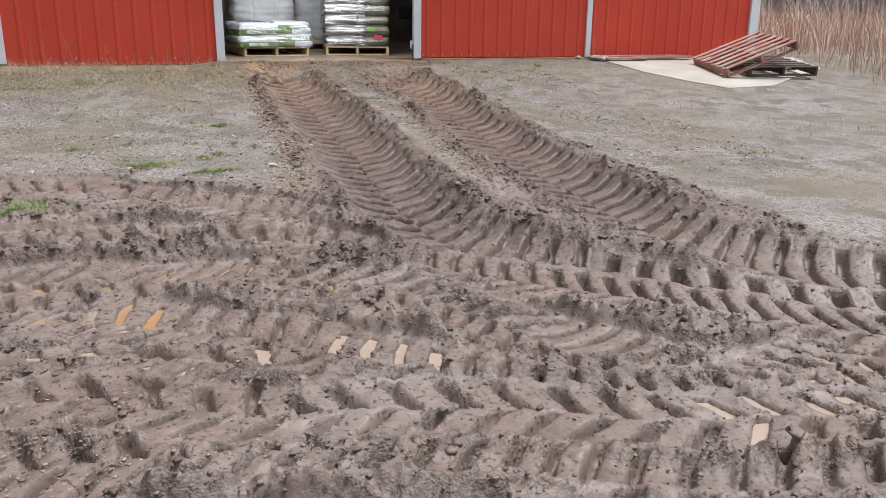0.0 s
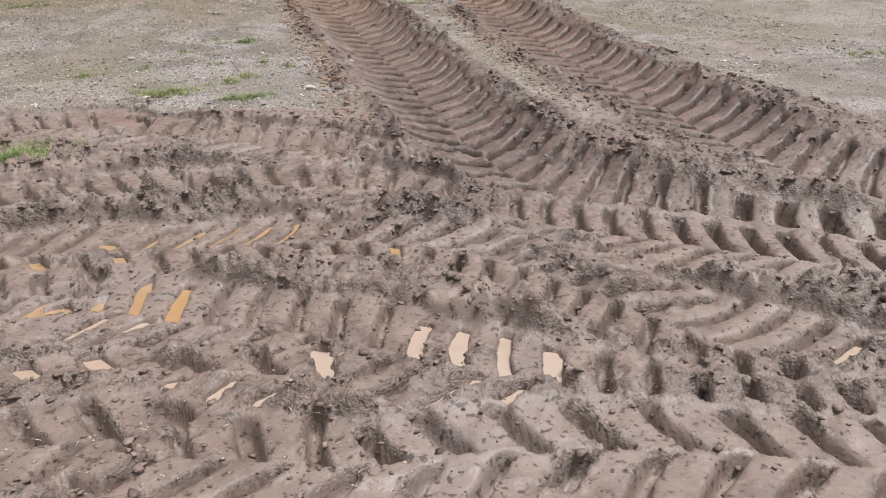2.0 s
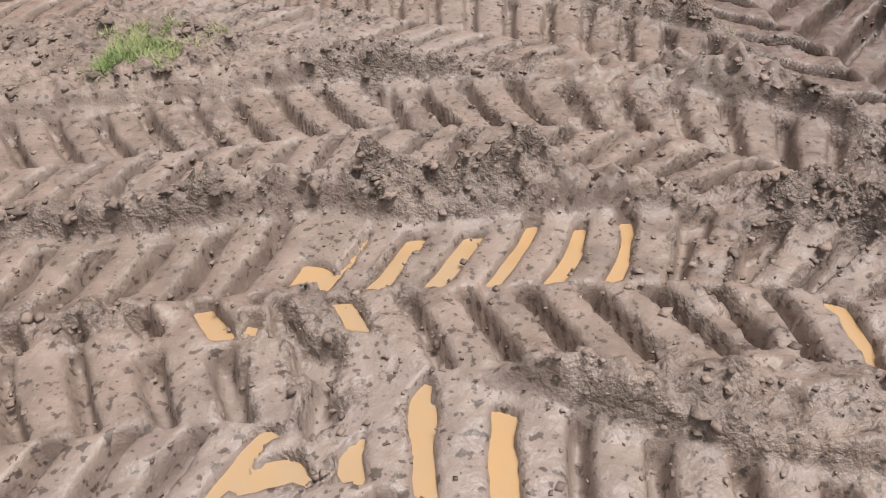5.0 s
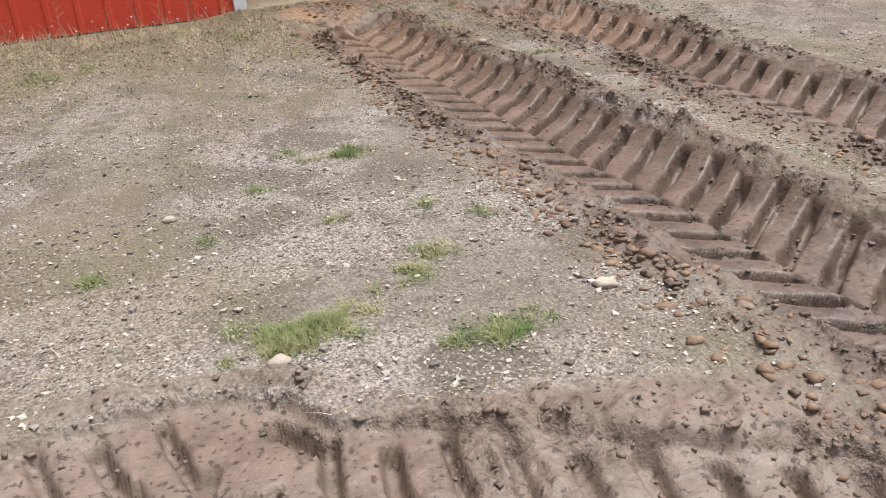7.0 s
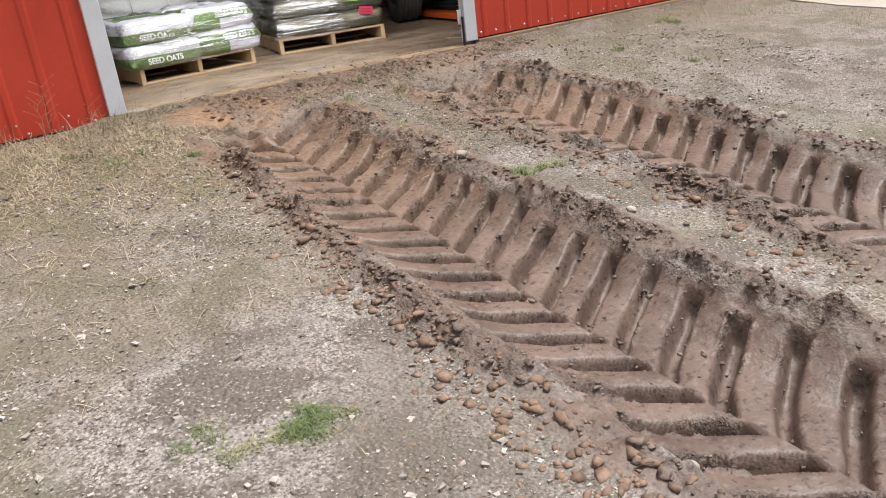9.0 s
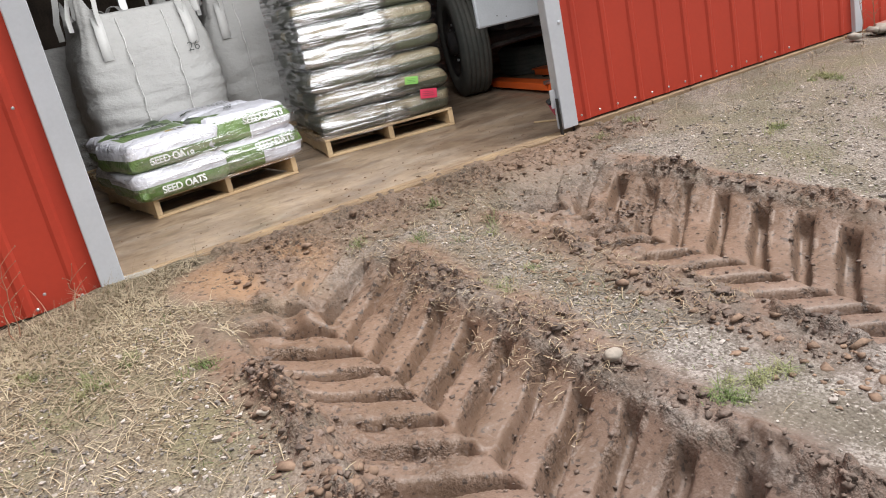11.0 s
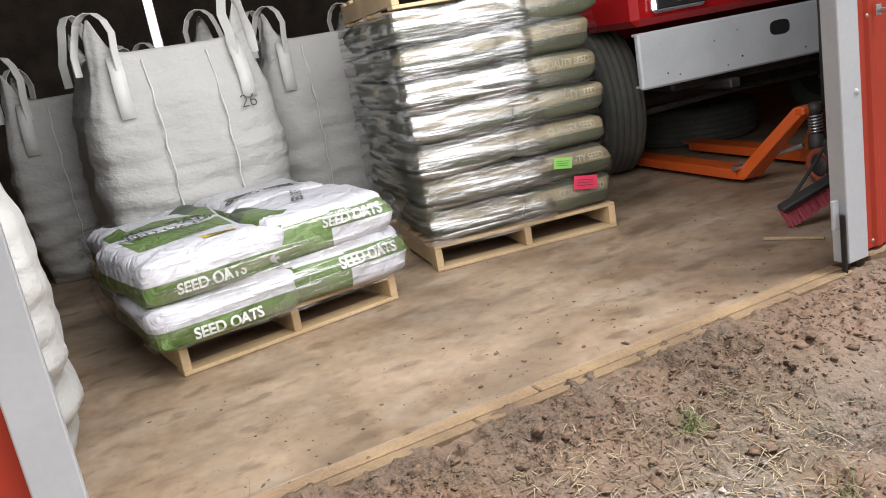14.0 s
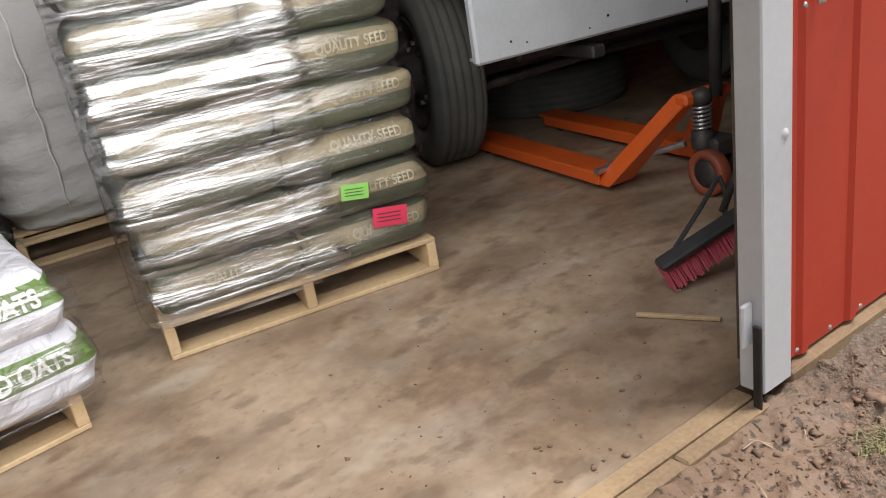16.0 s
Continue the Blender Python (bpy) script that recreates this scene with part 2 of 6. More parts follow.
def ground_material():
    """Mud, gravel and thatch by the ground's own fields."""
    m = bpy.data.materials.new("yard_ground")
    m.use_nodes = True
    n, l = m.node_tree.nodes, m.node_tree.links
    b = n["Principled BSDF"]
    b.inputs["Specular IOR Level"].default_value = 0.45
    tc = n.new("ShaderNodeTexCoord")

    def tex(scale, detail=4, kind="ShaderNodeTexNoise"):
        t = n.new(kind)
        t.inputs["Scale"].default_value = scale
        if kind == "ShaderNodeTexNoise":
            t.inputs["Detail"].default_value = detail
        l.new(tc.outputs["Object"], t.inputs["Vector"])
        return t

    def mix(f, a, c):
        k = n.new("ShaderNodeMix")
        k.data_type = "RGBA"
        for i, v in ((0, f), (6, a), (7, c)):
            if isinstance(v, tuple):
                k.inputs[i].default_value = (*v, 1)
            else:
                l.new(v, k.inputs[i])
        return k.outputs[2]

    def rng(v, a, c, lo=0.0, hi=1.0):
        k = n.new("ShaderNodeMapRange")
        for name, x in zip(("From Min", "From Max", "To Min", "To Max"), (a, c, lo, hi)):
            k.inputs[name].default_value = x
        l.new(v, k.inputs["Value"])
        return k.outputs[0]

    def attr(name):
        k = n.new("ShaderNodeAttribute")
        k.attribute_name = name
        return k.outputs["Fac"]

    broad, mid, grain, chips = tex(1.3, 5), tex(9, 5), tex(130, 3), tex(150, 2, "ShaderNodeTexVoronoi")
    mud = mix(rng(mid.outputs["Fac"], 0.35, 0.65), MUD_A, MUD_B)
    mud = mix(rng(broad.outputs["Fac"], 0.45, 0.7, 0, 0.7), mud, MUD_C)
    mud = mix(attr("fresh"), mud, mix(rng(tex(5, 4).outputs["Fac"], 0.35, 0.65), (0.150, 0.105, 0.088), (0.080, 0.056, 0.047)))
    mud = mix(attr("ochre"), mud, (0.30, 0.175, 0.095))
    # dark specks mix crumb colour with painted shade of gaps and cracks
    crumbs = tex(46, 5)
    loose = n.new("ShaderNodeMath")
    loose.operation = "MULTIPLY"
    l.new(attr("crumb"), loose.inputs[0])
    l.new(rng(tex(64, 4).outputs["Fac"], 0.45, 0.56, 0, 0.6), loose.inputs[1])
    mud = mix(loose.outputs[0], mud, (0.075, 0.055, 0.043))
    mud = mix(rng(crumbs.outputs["Fac"], 0.58, 0.64, 0, 0.85), mud, (0.05, 0.035, 0.028))
    mud = mix(rng(crumbs.outputs["Fac"], 0.42, 0.34, 0, 0.35), mud, (0.25, 0.20, 0.175))
    chip = mix(rng(chips.outputs["Color"], 0.15, 0.9), (0.13, 0.109, 0.094), (0.41, 0.37, 0.34))
    pebbles = tex(75, 2, "ShaderNodeTexVoronoi")
    stones = mix(rng(pebbles.outputs["Color"], 0.1, 0.95), (0.115, 0.095, 0.08), (0.47, 0.425, 0.39))
    chip = mix(rng(pebbles.outputs["Distance"], 0.50, 0.36), chip, stones)
    gravel = mix(rng(mid.outputs["Fac"], 0.46, 0.62, 0, 0.8), chip, (0.245, 0.215, 0.198))
    gravel = mix(rng(tex(24, 6).outputs["Fac"], 0.53, 0.62, 0, 0.75), gravel, (0.10, 0.08, 0.066))
    patch = tex(3.1, 5)
    gravel = mix(rng(patch.outputs["Fac"], 0.50, 0.58, 0, 0.85), gravel, (0.12, 0.098, 0.080))
    specks = tex(85, 3)
    gravel = mix(rng(specks.outputs["Fac"], 0.56, 0.63, 0, 0.85), gravel, (0.085, 0.068, 0.055))
    gravel = mix(rng(specks.outputs["Fac"], 0.40, 0.34, 0, 0.8), gravel, (0.43, 0.39, 0.355))
    gravel = mix(rng(broad.outputs["Fac"], 0.47, 0.62, 0, 0.6), gravel, (0.15, 0.125, 0.10))
    gravel = mix(rng(tex(0.8, 6).outputs["Fac"], 0.53, 0.63, 0, 0.3), gravel, (0.15, 0.145, 0.085))
    thatch = mix(rng(grain.outputs["Fac"], 0.3, 0.7), (0.13, 0.098, 0.068), (0.26, 0.205, 0.135))
    thatch = mix(rng(patch.outputs["Fac"], 0.48, 0.60, 0, 0.5), thatch, (0.17, 0.165, 0.085))
    thatch = mix(rng(specks.outputs["Fac"], 0.54, 0.62, 0, 0.8), thatch, (0.09, 0.07, 0.05))
    ground = mix(attr("thatch"), gravel, thatch)
    color = mix(attr("mud"), ground, mud)
    l.new(color, b.inputs["Base Color"])
    rough = n.new("ShaderNodeMath")
    rough.operation = "MULTIPLY_ADD"
    l.new(attr("mud"), rough.inputs[0])
    rough.inputs[1].default_value, rough.inputs[2].default_value = -0.26, 0.90
    wet = n.new("ShaderNodeMath")
    wet.operation = "MULTIPLY_ADD"
    l.new(attr("wet"), wet.inputs[0])
    wet.inputs[1].default_value = -0.17
    l.new(rough.outputs[0], wet.inputs[2])
    l.new(wet.outputs[0], b.inputs["Roughness"])
    h = n.new("ShaderNodeMath")
    h.operation = "MULTIPLY_ADD"
    l.new(grain.outputs["Fac"], h.inputs[0])
    h.inputs[1].default_value = 0.4
    l.new(tex(38, 5).outputs["Fac"], h.inputs[2])
    bp = n.new("ShaderNodeBump")
    l.new(rng(attr("crumb"), 0.0, 1.0, 0.25, 1.0), bp.inputs["Strength"])
    bp.inputs["Distance"].default_value = 0.022
    l.new(h.outputs[0], bp.inputs["Height"])
    dry = n.new("ShaderNodeBump")
    l.new(rng(attr("mud"), 0.0, 0.7, 0.8, 0.0), dry.inputs["Strength"])
    dry.inputs["Distance"].default_value = 0.012
    dry.invert = True
    l.new(pebbles.outputs["Distance"], dry.inputs["Height"])
    l.new(bp.outputs["Normal"], dry.inputs["Normal"])
    l.new(dry.outputs["Normal"], b.inputs["Normal"])
    return m


MUD_A, MUD_B, MUD_C = (0.198, 0.145, 0.118), (0.126, 0.090, 0.073), (0.214, 0.169, 0.148)
GROUND = ground_material()


def water_material():
    m = material("murky_puddle_water", (0.35, 0.265, 0.21), (0.32, 0.23, 0.165), 1.1, 20, 0.05, 0, 0.0, 0.001, (0.45, 0.72))
    return m


WATER = water_material()
WATER_OCHRE = material("ochre_puddle_water", (0.33, 0.20, 0.095), (0.29, 0.195, 0.115), 2, 20, 0.06, 0, 0.02, 0.001)


def film_material(name, amount, tone, seed):
    """Stretch film: clear plastic with taut glossy streaks."""
    m = bpy.data.materials.new(name)
    m.use_nodes = True
    n, l = m.node_tree.nodes, m.node_tree.links
    n.remove(n["Principled BSDF"])
    tc, mp, streak = n.new("ShaderNodeTexCoord"), n.new("ShaderNodeMapping"), n.new("ShaderNodeTexNoise")
    mp.inputs["Scale"].default_value = (1.6, 1.6, 19.0)
    mp.inputs["Rotation"].default_value = (0.10, 0.22, 0)
    mp.inputs["Location"].default_value = (seed, seed, seed)
    streak.inputs["Scale"].default_value, streak.inputs["Detail"].default_value = 2.0, 6
    l.new(tc.outputs["Object"], mp.inputs["Vector"])
    l.new(mp.outputs[0], streak.inputs["Vector"])
    gl, df, tr = n.new("ShaderNodeBsdfGlossy"), n.new("ShaderNodeBsdfDiffuse"), n.new("ShaderNodeBsdfTransparent")
    gl.inputs["Roughness"].default_value = 0.16
    gl.inputs["Color"].default_value = (0.68, 0.68, 0.69, 1)
    df.inputs["Color"].default_value = (*tone, 1)
    bp = n.new("ShaderNodeBump")
    bp.inputs["Strength"].default_value, bp.inputs["Distance"].default_value = 0.8, 0.02
    l.new(streak.outputs["Fac"], bp.inputs["Height"])
    l.new(bp.outputs["Normal"], gl.inputs["Normal"])
    skin, body = n.new("ShaderNodeMixShader"), n.new("ShaderNodeMixShader")
    skin.inputs[0].default_value = 0.06
    l.new(gl.outputs[0], skin.inputs[1])
    l.new(df.outputs[0], skin.inputs[2])
    mr = n.new("ShaderNodeMapRange")
    mr.inputs["From Min"].default_value, mr.inputs["From Max"].default_value = 0.45, 0.60
    mr.inputs["To Min"].default_value, mr.inputs["To Max"].default_value = amount * 0.06, amount
    l.new(streak.outputs["Fac"], mr.inputs["Value"])
    l.new(mr.outputs[0], body.inputs[0])
    l.new(tr.outputs[0], body.inputs[1])
    l.new(skin.outputs[0], body.inputs[2])
    l.new(body.outputs[0], n["Material Output"].inputs["Surface"])
    return m


FILM_HEAVY = film_material("heavy_stretch_film", 0.66, (0.7, 0.71, 0.73), 0.0)
FILM_LIGHT = film_material("light_stretch_film", 0.46, (0.75, 0.75, 0.77), 3.0)
FILM_CLEAR = film_material("clear_stretch_film", 0.20, (0.7, 0.7, 0.72), 6.0)

# ---- helpers for meshes ----


def finish(name, bm, mat, parent=None, smooth=False):
    me = bpy.data.meshes.new(name)
    bm.to_mesh(me)
    bm.free()
    for x in (mat if isinstance(mat, (list, tuple)) else [mat]):
        me.materials.append(x)
    if smooth:
        me.polygons.foreach_set("use_smooth", [True] * len(me.polygons))
    ob = new(name, me)
    if parent:
        ob.parent = parent
    return ob


def part(name, bm, mat, parent, label="", smooth=False):
    ob = finish(name, bm, mat, parent, smooth)
    return tagged(ob, label) if label else ob


def thing(name, at, label, category, group="", kind="", turn=0.0):
    ob = new(name)
    ob.empty_display_size = 0.1
    ob.matrix_basis = pose(*at, 0, 0, turn)
    return tagged(ob, label, category, group, kind)


def box(lo, hi, bevel=0.004, bm=None, m=None):
    """A bevelled block between two corners."""
    bm = bm or bmesh.new()
    vs = [bm.verts.new((x, y, z)) for x in (lo[0], hi[0]) for y in (lo[1], hi[1]) for z in (lo[2], hi[2])]
    fs = [bm.faces.new([vs[i] for i in f]) for f in ((0, 1, 3, 2), (4, 6, 7, 5), (0, 4, 5, 1), (2, 3, 7, 6), (0, 2, 6, 4), (1, 5, 7, 3))]
    if bevel:
        es = list({e for f in fs for e in f.edges})
        r = bmesh.ops.bevel(bm, geom=es, offset=bevel, segments=1, affect="EDGES")
        vs = list({v for f in r["faces"] for v in f.verts} | {v for v in vs if v.is_valid})
    if m is not None:
        bmesh.ops.transform(bm, matrix=m, verts=vs)
    return bm


def lathe(profile, steps=32, axis="Z"):
    """A turned solid from (radius, height) pairs, closed round."""
    bm = bmesh.new()
    rings = []
    for i in range(steps):
        a = 2 * math.pi * i / steps
        rings.append([bm.verts.new((r * math.cos(a), r * math.sin(a), h)) for r, h in profile])
    for i in range(steps):
        p, q = rings[i], rings[(i + 1) % steps]
        for j in range(len(profile) - 1):
            bm.faces.new((p[j], q[j], q[j + 1], p[j + 1]))
    bmesh.ops.remove_doubles(bm, verts=bm.verts, dist=1e-5)
    if axis == "X":
        bmesh.ops.rotate(bm, verts=bm.verts, matrix=Matrix.Rotation(math.pi / 2, 3, "Y"))
    if axis == "Y":
        bmesh.ops.rotate(bm, verts=bm.verts, matrix=Matrix.Rotation(math.pi / 2, 3, "X"))
    bmesh.ops.recalc_face_normals(bm, faces=bm.faces)
    return bm


def tube(points, r, sides=8, bm=None):
    """A round bar along a line of points; r may be a list."""
    bm = bm or bmesh.new()
    ps = [Vector(p) for p in points]
    prev = None
    for i, p in enumerate(ps):
        d = (ps[min(i + 1, len(ps) - 1)] - ps[max(i - 1, 0)]).normalized()
        u = d.orthogonal().normalized() if abs(d.z) > 0.9 else d.cross(Vector((0, 0, 1))).normalized()
        v = d.cross(u)
        rr = r[i] if isinstance(r, (list, tuple)) else r
        ring = [bm.verts.new(p + (u * math.cos(a) + v * math.sin(a)) * rr) for a in (2 * math.pi * k / sides for k in range(sides))]
        if prev:
            for k in range(sides):
                bm.faces.new((prev[k], prev[(k + 1) % sides], ring[(k + 1) % sides], ring[k]))
        else:
            bm.faces.new(ring[::-1])
        prev = ring
    bm.faces.new(prev)
    return bm


def ribbon(points, width, thick, side):
    """A flat strap along a line of points, side giving its width's direction."""
    bm = bmesh.new()
    ps = [Vector(p) for p in points]
    s = Vector(side).normalized() * width / 2
    prev = None
    for i, p in enumerate(ps):
        d = (ps[min(i + 1, len(ps) - 1)] - ps[max(i - 1, 0)]).normalized()
        n = d.cross(s).normalized() * thick / 2
        ring = [bm.verts.new(q) for q in (p - s - n, p + s - n, p + s + n, p - s + n)]
        if prev:
            for k in range(4):
                bm.faces.new((prev[k], prev[(k + 1) % 4], ring[(k + 1) % 4], ring[k]))
        else:
            bm.faces.new(ring[::-1])
        prev = ring
    bm.faces.new(prev)
    return bm


def drape(me, onto, way, gap=0.011):
    """Lays a flat print on the surface of another mesh, along a direction."""
    tree = BVHTree.FromPolygons([v.co.copy() for v in onto.data.vertices], [tuple(p.vertices) for p in onto.data.polygons])
    d = Vector(way).normalized()
    for v in me.vertices:
        hit = tree.ray_cast(v.co - d * 0.4, d)
        if hit[0] is not None:
            v.co = hit[0] - d * gap


def text_part(words, size, m, mat, parent, name="lettering", width=None, extrude=0.0012, bold=0.018, onto=None, way=(0, 1, 0)):
    """Raised lettering in the built-in font as a mesh."""
    cu = bpy.data.curves.new(name, "FONT")
    cu.body, cu.size, cu.extrude, cu.align_x, cu.align_y = words, size, extrude, "CENTER", "CENTER"
    cu.offset = bold * size
    tmp = bpy.data.objects.new(name, cu)
    scene.collection.objects.link(tmp)
    me = bpy.data.meshes.new_from_object(tmp.evaluated_get(bpy.context.evaluated_depsgraph_get()))
    bpy.data.objects.remove(tmp)
    me.materials.clear()
    me.materials.append(mat)
    xs = [v.co.x for v in me.vertices]
    if width:
        k = width / (max(xs) - min(xs))
        me.transform(Matrix.Diagonal((k, 1, 1, 1)))
    me.transform(m)
    if onto:
        drape(me, onto, way)
    ob = new(name, me)
    ob.parent = parent
    return tagged(ob, "lettering reading " + words)

# ---- the yard ----
GY = (-400, -30, -7.0, -5.5, -4.3, -2.2, -0.3, 0.1, 400)
GZ = (-0.57, -0.57, -0.55, -0.51, -0.45, -0.28, -0.05, -0.010, -0.010)


def curve_points(pts, step=0.08):
    """Dense points along a smooth line through pts, with the length along it."""
    p = np.array([pts[0], *pts, pts[-1]], float)
    out = []
    for i in range(1, len(p) - 2):
        k = max(2, int(np.linalg.norm(p[i + 1] - p[i]) / step))
        t = np.linspace(0, 1, k, endpoint=False)[:, None]
        out.append(0.5 * (2 * p[i] + (p[i + 1] - p[i - 1]) * t + (2 * p[i - 1] - 5 * p[i] + 4 * p[i + 1] - p[i + 2]) * t ** 2
                          + (3 * p[i] - p[i - 1] - 3 * p[i + 1] + p[i + 2]) * t ** 3))
    c = np.vstack([*out, p[-1:]])
    return c, np.concatenate([[0], np.cumsum(np.linalg.norm(np.diff(c, axis=0), axis=1))])


def lattice(seed, n=256):
    return np.random.RandomState(seed).rand(n, n)


LATTICES = [lattice(k) for k in range(6)]


def value_noise(x, y, scale, k=0):
    """Smooth noise in -1..1 on arrays."""
    g = LATTICES[k % 6]
    u, v = x * scale + 37.7 * k, y * scale + 91.3 * k
    i, j = np.floor(u).astype(int), np.floor(v).astype(int)
    fu, fv = u - i, v - j
    fu, fv = fu * fu * (3 - 2 * fu), fv * fv * (3 - 2 * fv)
    i0, i1, j0, j1 = i % 256, (i + 1) % 256, j % 256, (j + 1) % 256
    a = g[i0, j0] * (1 - fu) + g[i1, j0] * fu
    c = g[i0, j1] * (1 - fu) + g[i1, j1] * fu
    return 2 * (a * (1 - fv) + c * fv) - 1


def fbm(x, y, scale, octaves=4, k=0):
    s, amp, tot = 0, 1.0, 0
    for o in range(octaves):
        s = s + amp * value_noise(x, y, scale * 2 ** o, k + o)
        tot += amp
        amp *= 0.5
    return s / tot


def smooth(a, lo, hi):
    t = np.clip((a - lo) / (hi - lo), 0, 1)
    return t * t * (3 - 2 * t)


# line, width, depth, lug pitch, lug depth, apex (+1: the point of the V leads along the line), berm, lug lean, shift of the V's point, wear
TRACKS = (
    (((-6, -10.0), (-1.5, -10.05), (0.5, -10.25), (3, -10.6)), 0.5, 0.045, 0.18, 0.055, -1, 0.03, 0.9, 0.0, 0.3),
    (((2.05, -0.4), (2.22, -2.0), (2.18, -3.6), (2.06, -5.35), (1.98, -6.6), (1.94, -7.4), (2.0, -8.0), (2.25, -8.6), (2.8, -9.3), (4.2, -10.4)), 0.82, 0.115, 0.20, 0.085, 1, 0.04, 0.85, 0.04, 0.0),
    (((0.62, -0.45), (0.70, -2.0), (0.70, -4.0), (0.66, -5.5), (0.58, -6.6), (0.62, -7.3), (0.9, -8.0), (1.35, -8.65), (2.1, -9.3), (3.4, -10.2)), 0.80, 0.12, 0.205, 0.085, 1, 0.04, 0.85, 0.03, 0.0),
    (((3.15, -4.6), (3.35, -5.6), (3.45, -6.4)), 0.4, 0.012, 0.11, 0.012, 1, 0.01, 0.6, 0.0, 0.5),
    (((-6, -5.5), (-1.9, -5.66), (-1.45, -5.86), (-1.06, -6.10), (-0.69, -6.36), (-0.3, -6.72), (0.1, -7.2)), 0.68, 0.04, 0.145, 0.06, 1, 0.035, 0.6, 0.0, 0.3),
    (((-6, -6.8), (-1.7, -6.95), (-0.9, -7.05), (-0.3, -7.3), (0.13, -7.78), (0.5, -8.15), (1.0, -8.65), (1.6, -9.2), (2.6, -9.9), (4, -10.6)), 0.62, 0.05, 0.135, 0.066, 1, 0.05, 0.6, 0.0, 0.25),
    (((-6, -9.35), (-1.6, -9.38), (-0.95, -9.46), (-0.5, -9.55), (0.04, -9.65), (0.6, -9.87), (1.6, -10.2), (3.2, -10.6)), 0.56, 0.045, 0.135, 0.066, 1, 0.03, 0.55, 0.0, 0.0),
    (((-6, -7.4), (-1.76, -7.62), (-1.33, -7.70), (-0.7, -7.86), (-0.35, -7.93), (-0.02, -8.2), (0.26, -8.62), (0.45, -9.05), (0.8, -9.5), (1.4, -10.0), (2.4, -10.5)), 0.56, 0.045, 0.135, 0.066, -1, 0.04, 0.6, 0.0, 0.0),
    (((-6, -7.75), (-1.9, -7.95), (-1.3, -8.2), (-0.95, -8.42), (-0.6, -8.67), (-0.35, -8.9), (-0.1, -9.11), (0.2, -9.40), (0.6, -9.62), (1.1, -9.6), (1.8, -9.45)), 0.52, 0.045, 0.14, 0.066, 1, 0.025, 0.5, 0.0, 0.0),
    (((-6, -8.45), (-1.58, -8.63), (-1.09, -8.71), (-0.79, -8.79), (-0.48, -8.98)), 0.36, 0.045, 0.175, 0.066, 1, 0.02, 0.95, 0.0, 0.0),
    (((-6, -8.85), (-1.56, -8.92), (-1.17, -9.0), (-0.9, -9.12), (-0.66, -9.26), (-0.31, -9.33), (0.1, -9.46), (0.6, -9.72), (1.5, -9.95), (3, -10.1)), 0.42, 0.045, 0.175, 0.068, 1, 0.03, 0.75, 0.0, 0.0),
)
# shoved-up banks of mud: line, height, half width
BANKS = (
    (((-0.3, -7.58), (0.0, -7.82), (0.17, -8.03), (0.32, -8.4), (0.5, -8.85)), 0.07, 0.085),
    (((-0.85, -9.72), (-0.55, -9.80), (-0.25, -9.83)), 0.06, 0.06),
    (((0.24, -1.2), (0.18, -3.0), (0.14, -4.6), (0.08, -5.6), (0.02, -6.3)), 0.065, 0.075),
    (((1.62, -1.6), (1.66, -3.2), (1.52, -5.0), (1.38, -6.6)), 0.045, 0.08),
    (((1.22, -1.4), (1.2, -3.2), (1.16, -5.2), (1.05, -6.9)), 0.02, 0.08),
    (((2.72, -1.5), (2.72, -3.6), (2.62, -5.4), (2.58, -7.0), (2.6, -8.0)), 0.025, 0.085),
)


def graded(lo, hi, step, far):
    core = np.arange(lo, hi + step / 2, step)
    out, s = [], step
    d = 0
    while d < far:
        s *= 1.28
        d += s
        out.append(d)
    return np.concatenate([lo - np.array(out[::-1]), core, core[-1] + np.array(out)])


def mud_zone(x, y):
    edge = np.interp(x, (-6, -2, -1.37, -0.7, -0.2, 0.1), (-4.9, -5.27, -5.56, -5.76, -5.95, -6.3)) + 0.14 * fbm(x, y, 1.8, 3, 2) + 0.08 * fbm(x, y, 6, 3, 4)
    zone = smooth(edge - y, -0.08, 0.12)
    right = np.interp(y, (-12, -9.6, -8.7, -8.2, -7.5, -6.6, -6.2, -5.6), (6, 3.6, 2.75, 2.66, 2.68, 2.8, 2.7, 2.45)) + 0.12 * fbm(x, y, 1.6, 3, 3) + 0.08 * fbm(x, y, 6, 3, 1)
    return zone * smooth(right - x, -0.08, 0.15)


def along(px, py, line):
    """Length along a smooth line and signed distance from it, at arrays; with the line's length."""
    c, s = curve_points(line)
    best, at, off = np.full(len(px), 1e9), np.zeros(len(px)), np.zeros(len(px))
    for a, b, sa in zip(c[:-1], c[1:], s[:-1]):
        d = b - a
        ln = np.hypot(*d)
        d = d / ln
        rx, ry = px - a[0], py - a[1]
        t = np.clip(rx * d[0] + ry * d[1], 0, ln)
        dist = np.hypot(rx - t * d[0], ry - t * d[1])
        hit = dist < best
        best[hit], at[hit] = dist[hit], sa + t[hit]
        off[hit] = np.copysign(dist, rx * d[1] - ry * d[0])[hit]
    return at, off, s[-1]


def close_to(x, y, line, reach=0.8):
    p = np.array(line)
    return np.where((x > p[:, 0].min() - reach) & (x < p[:, 0].max() + reach) & (y > p[:, 1].min() - reach) & (y < p[:, 1].max() + reach))[0]


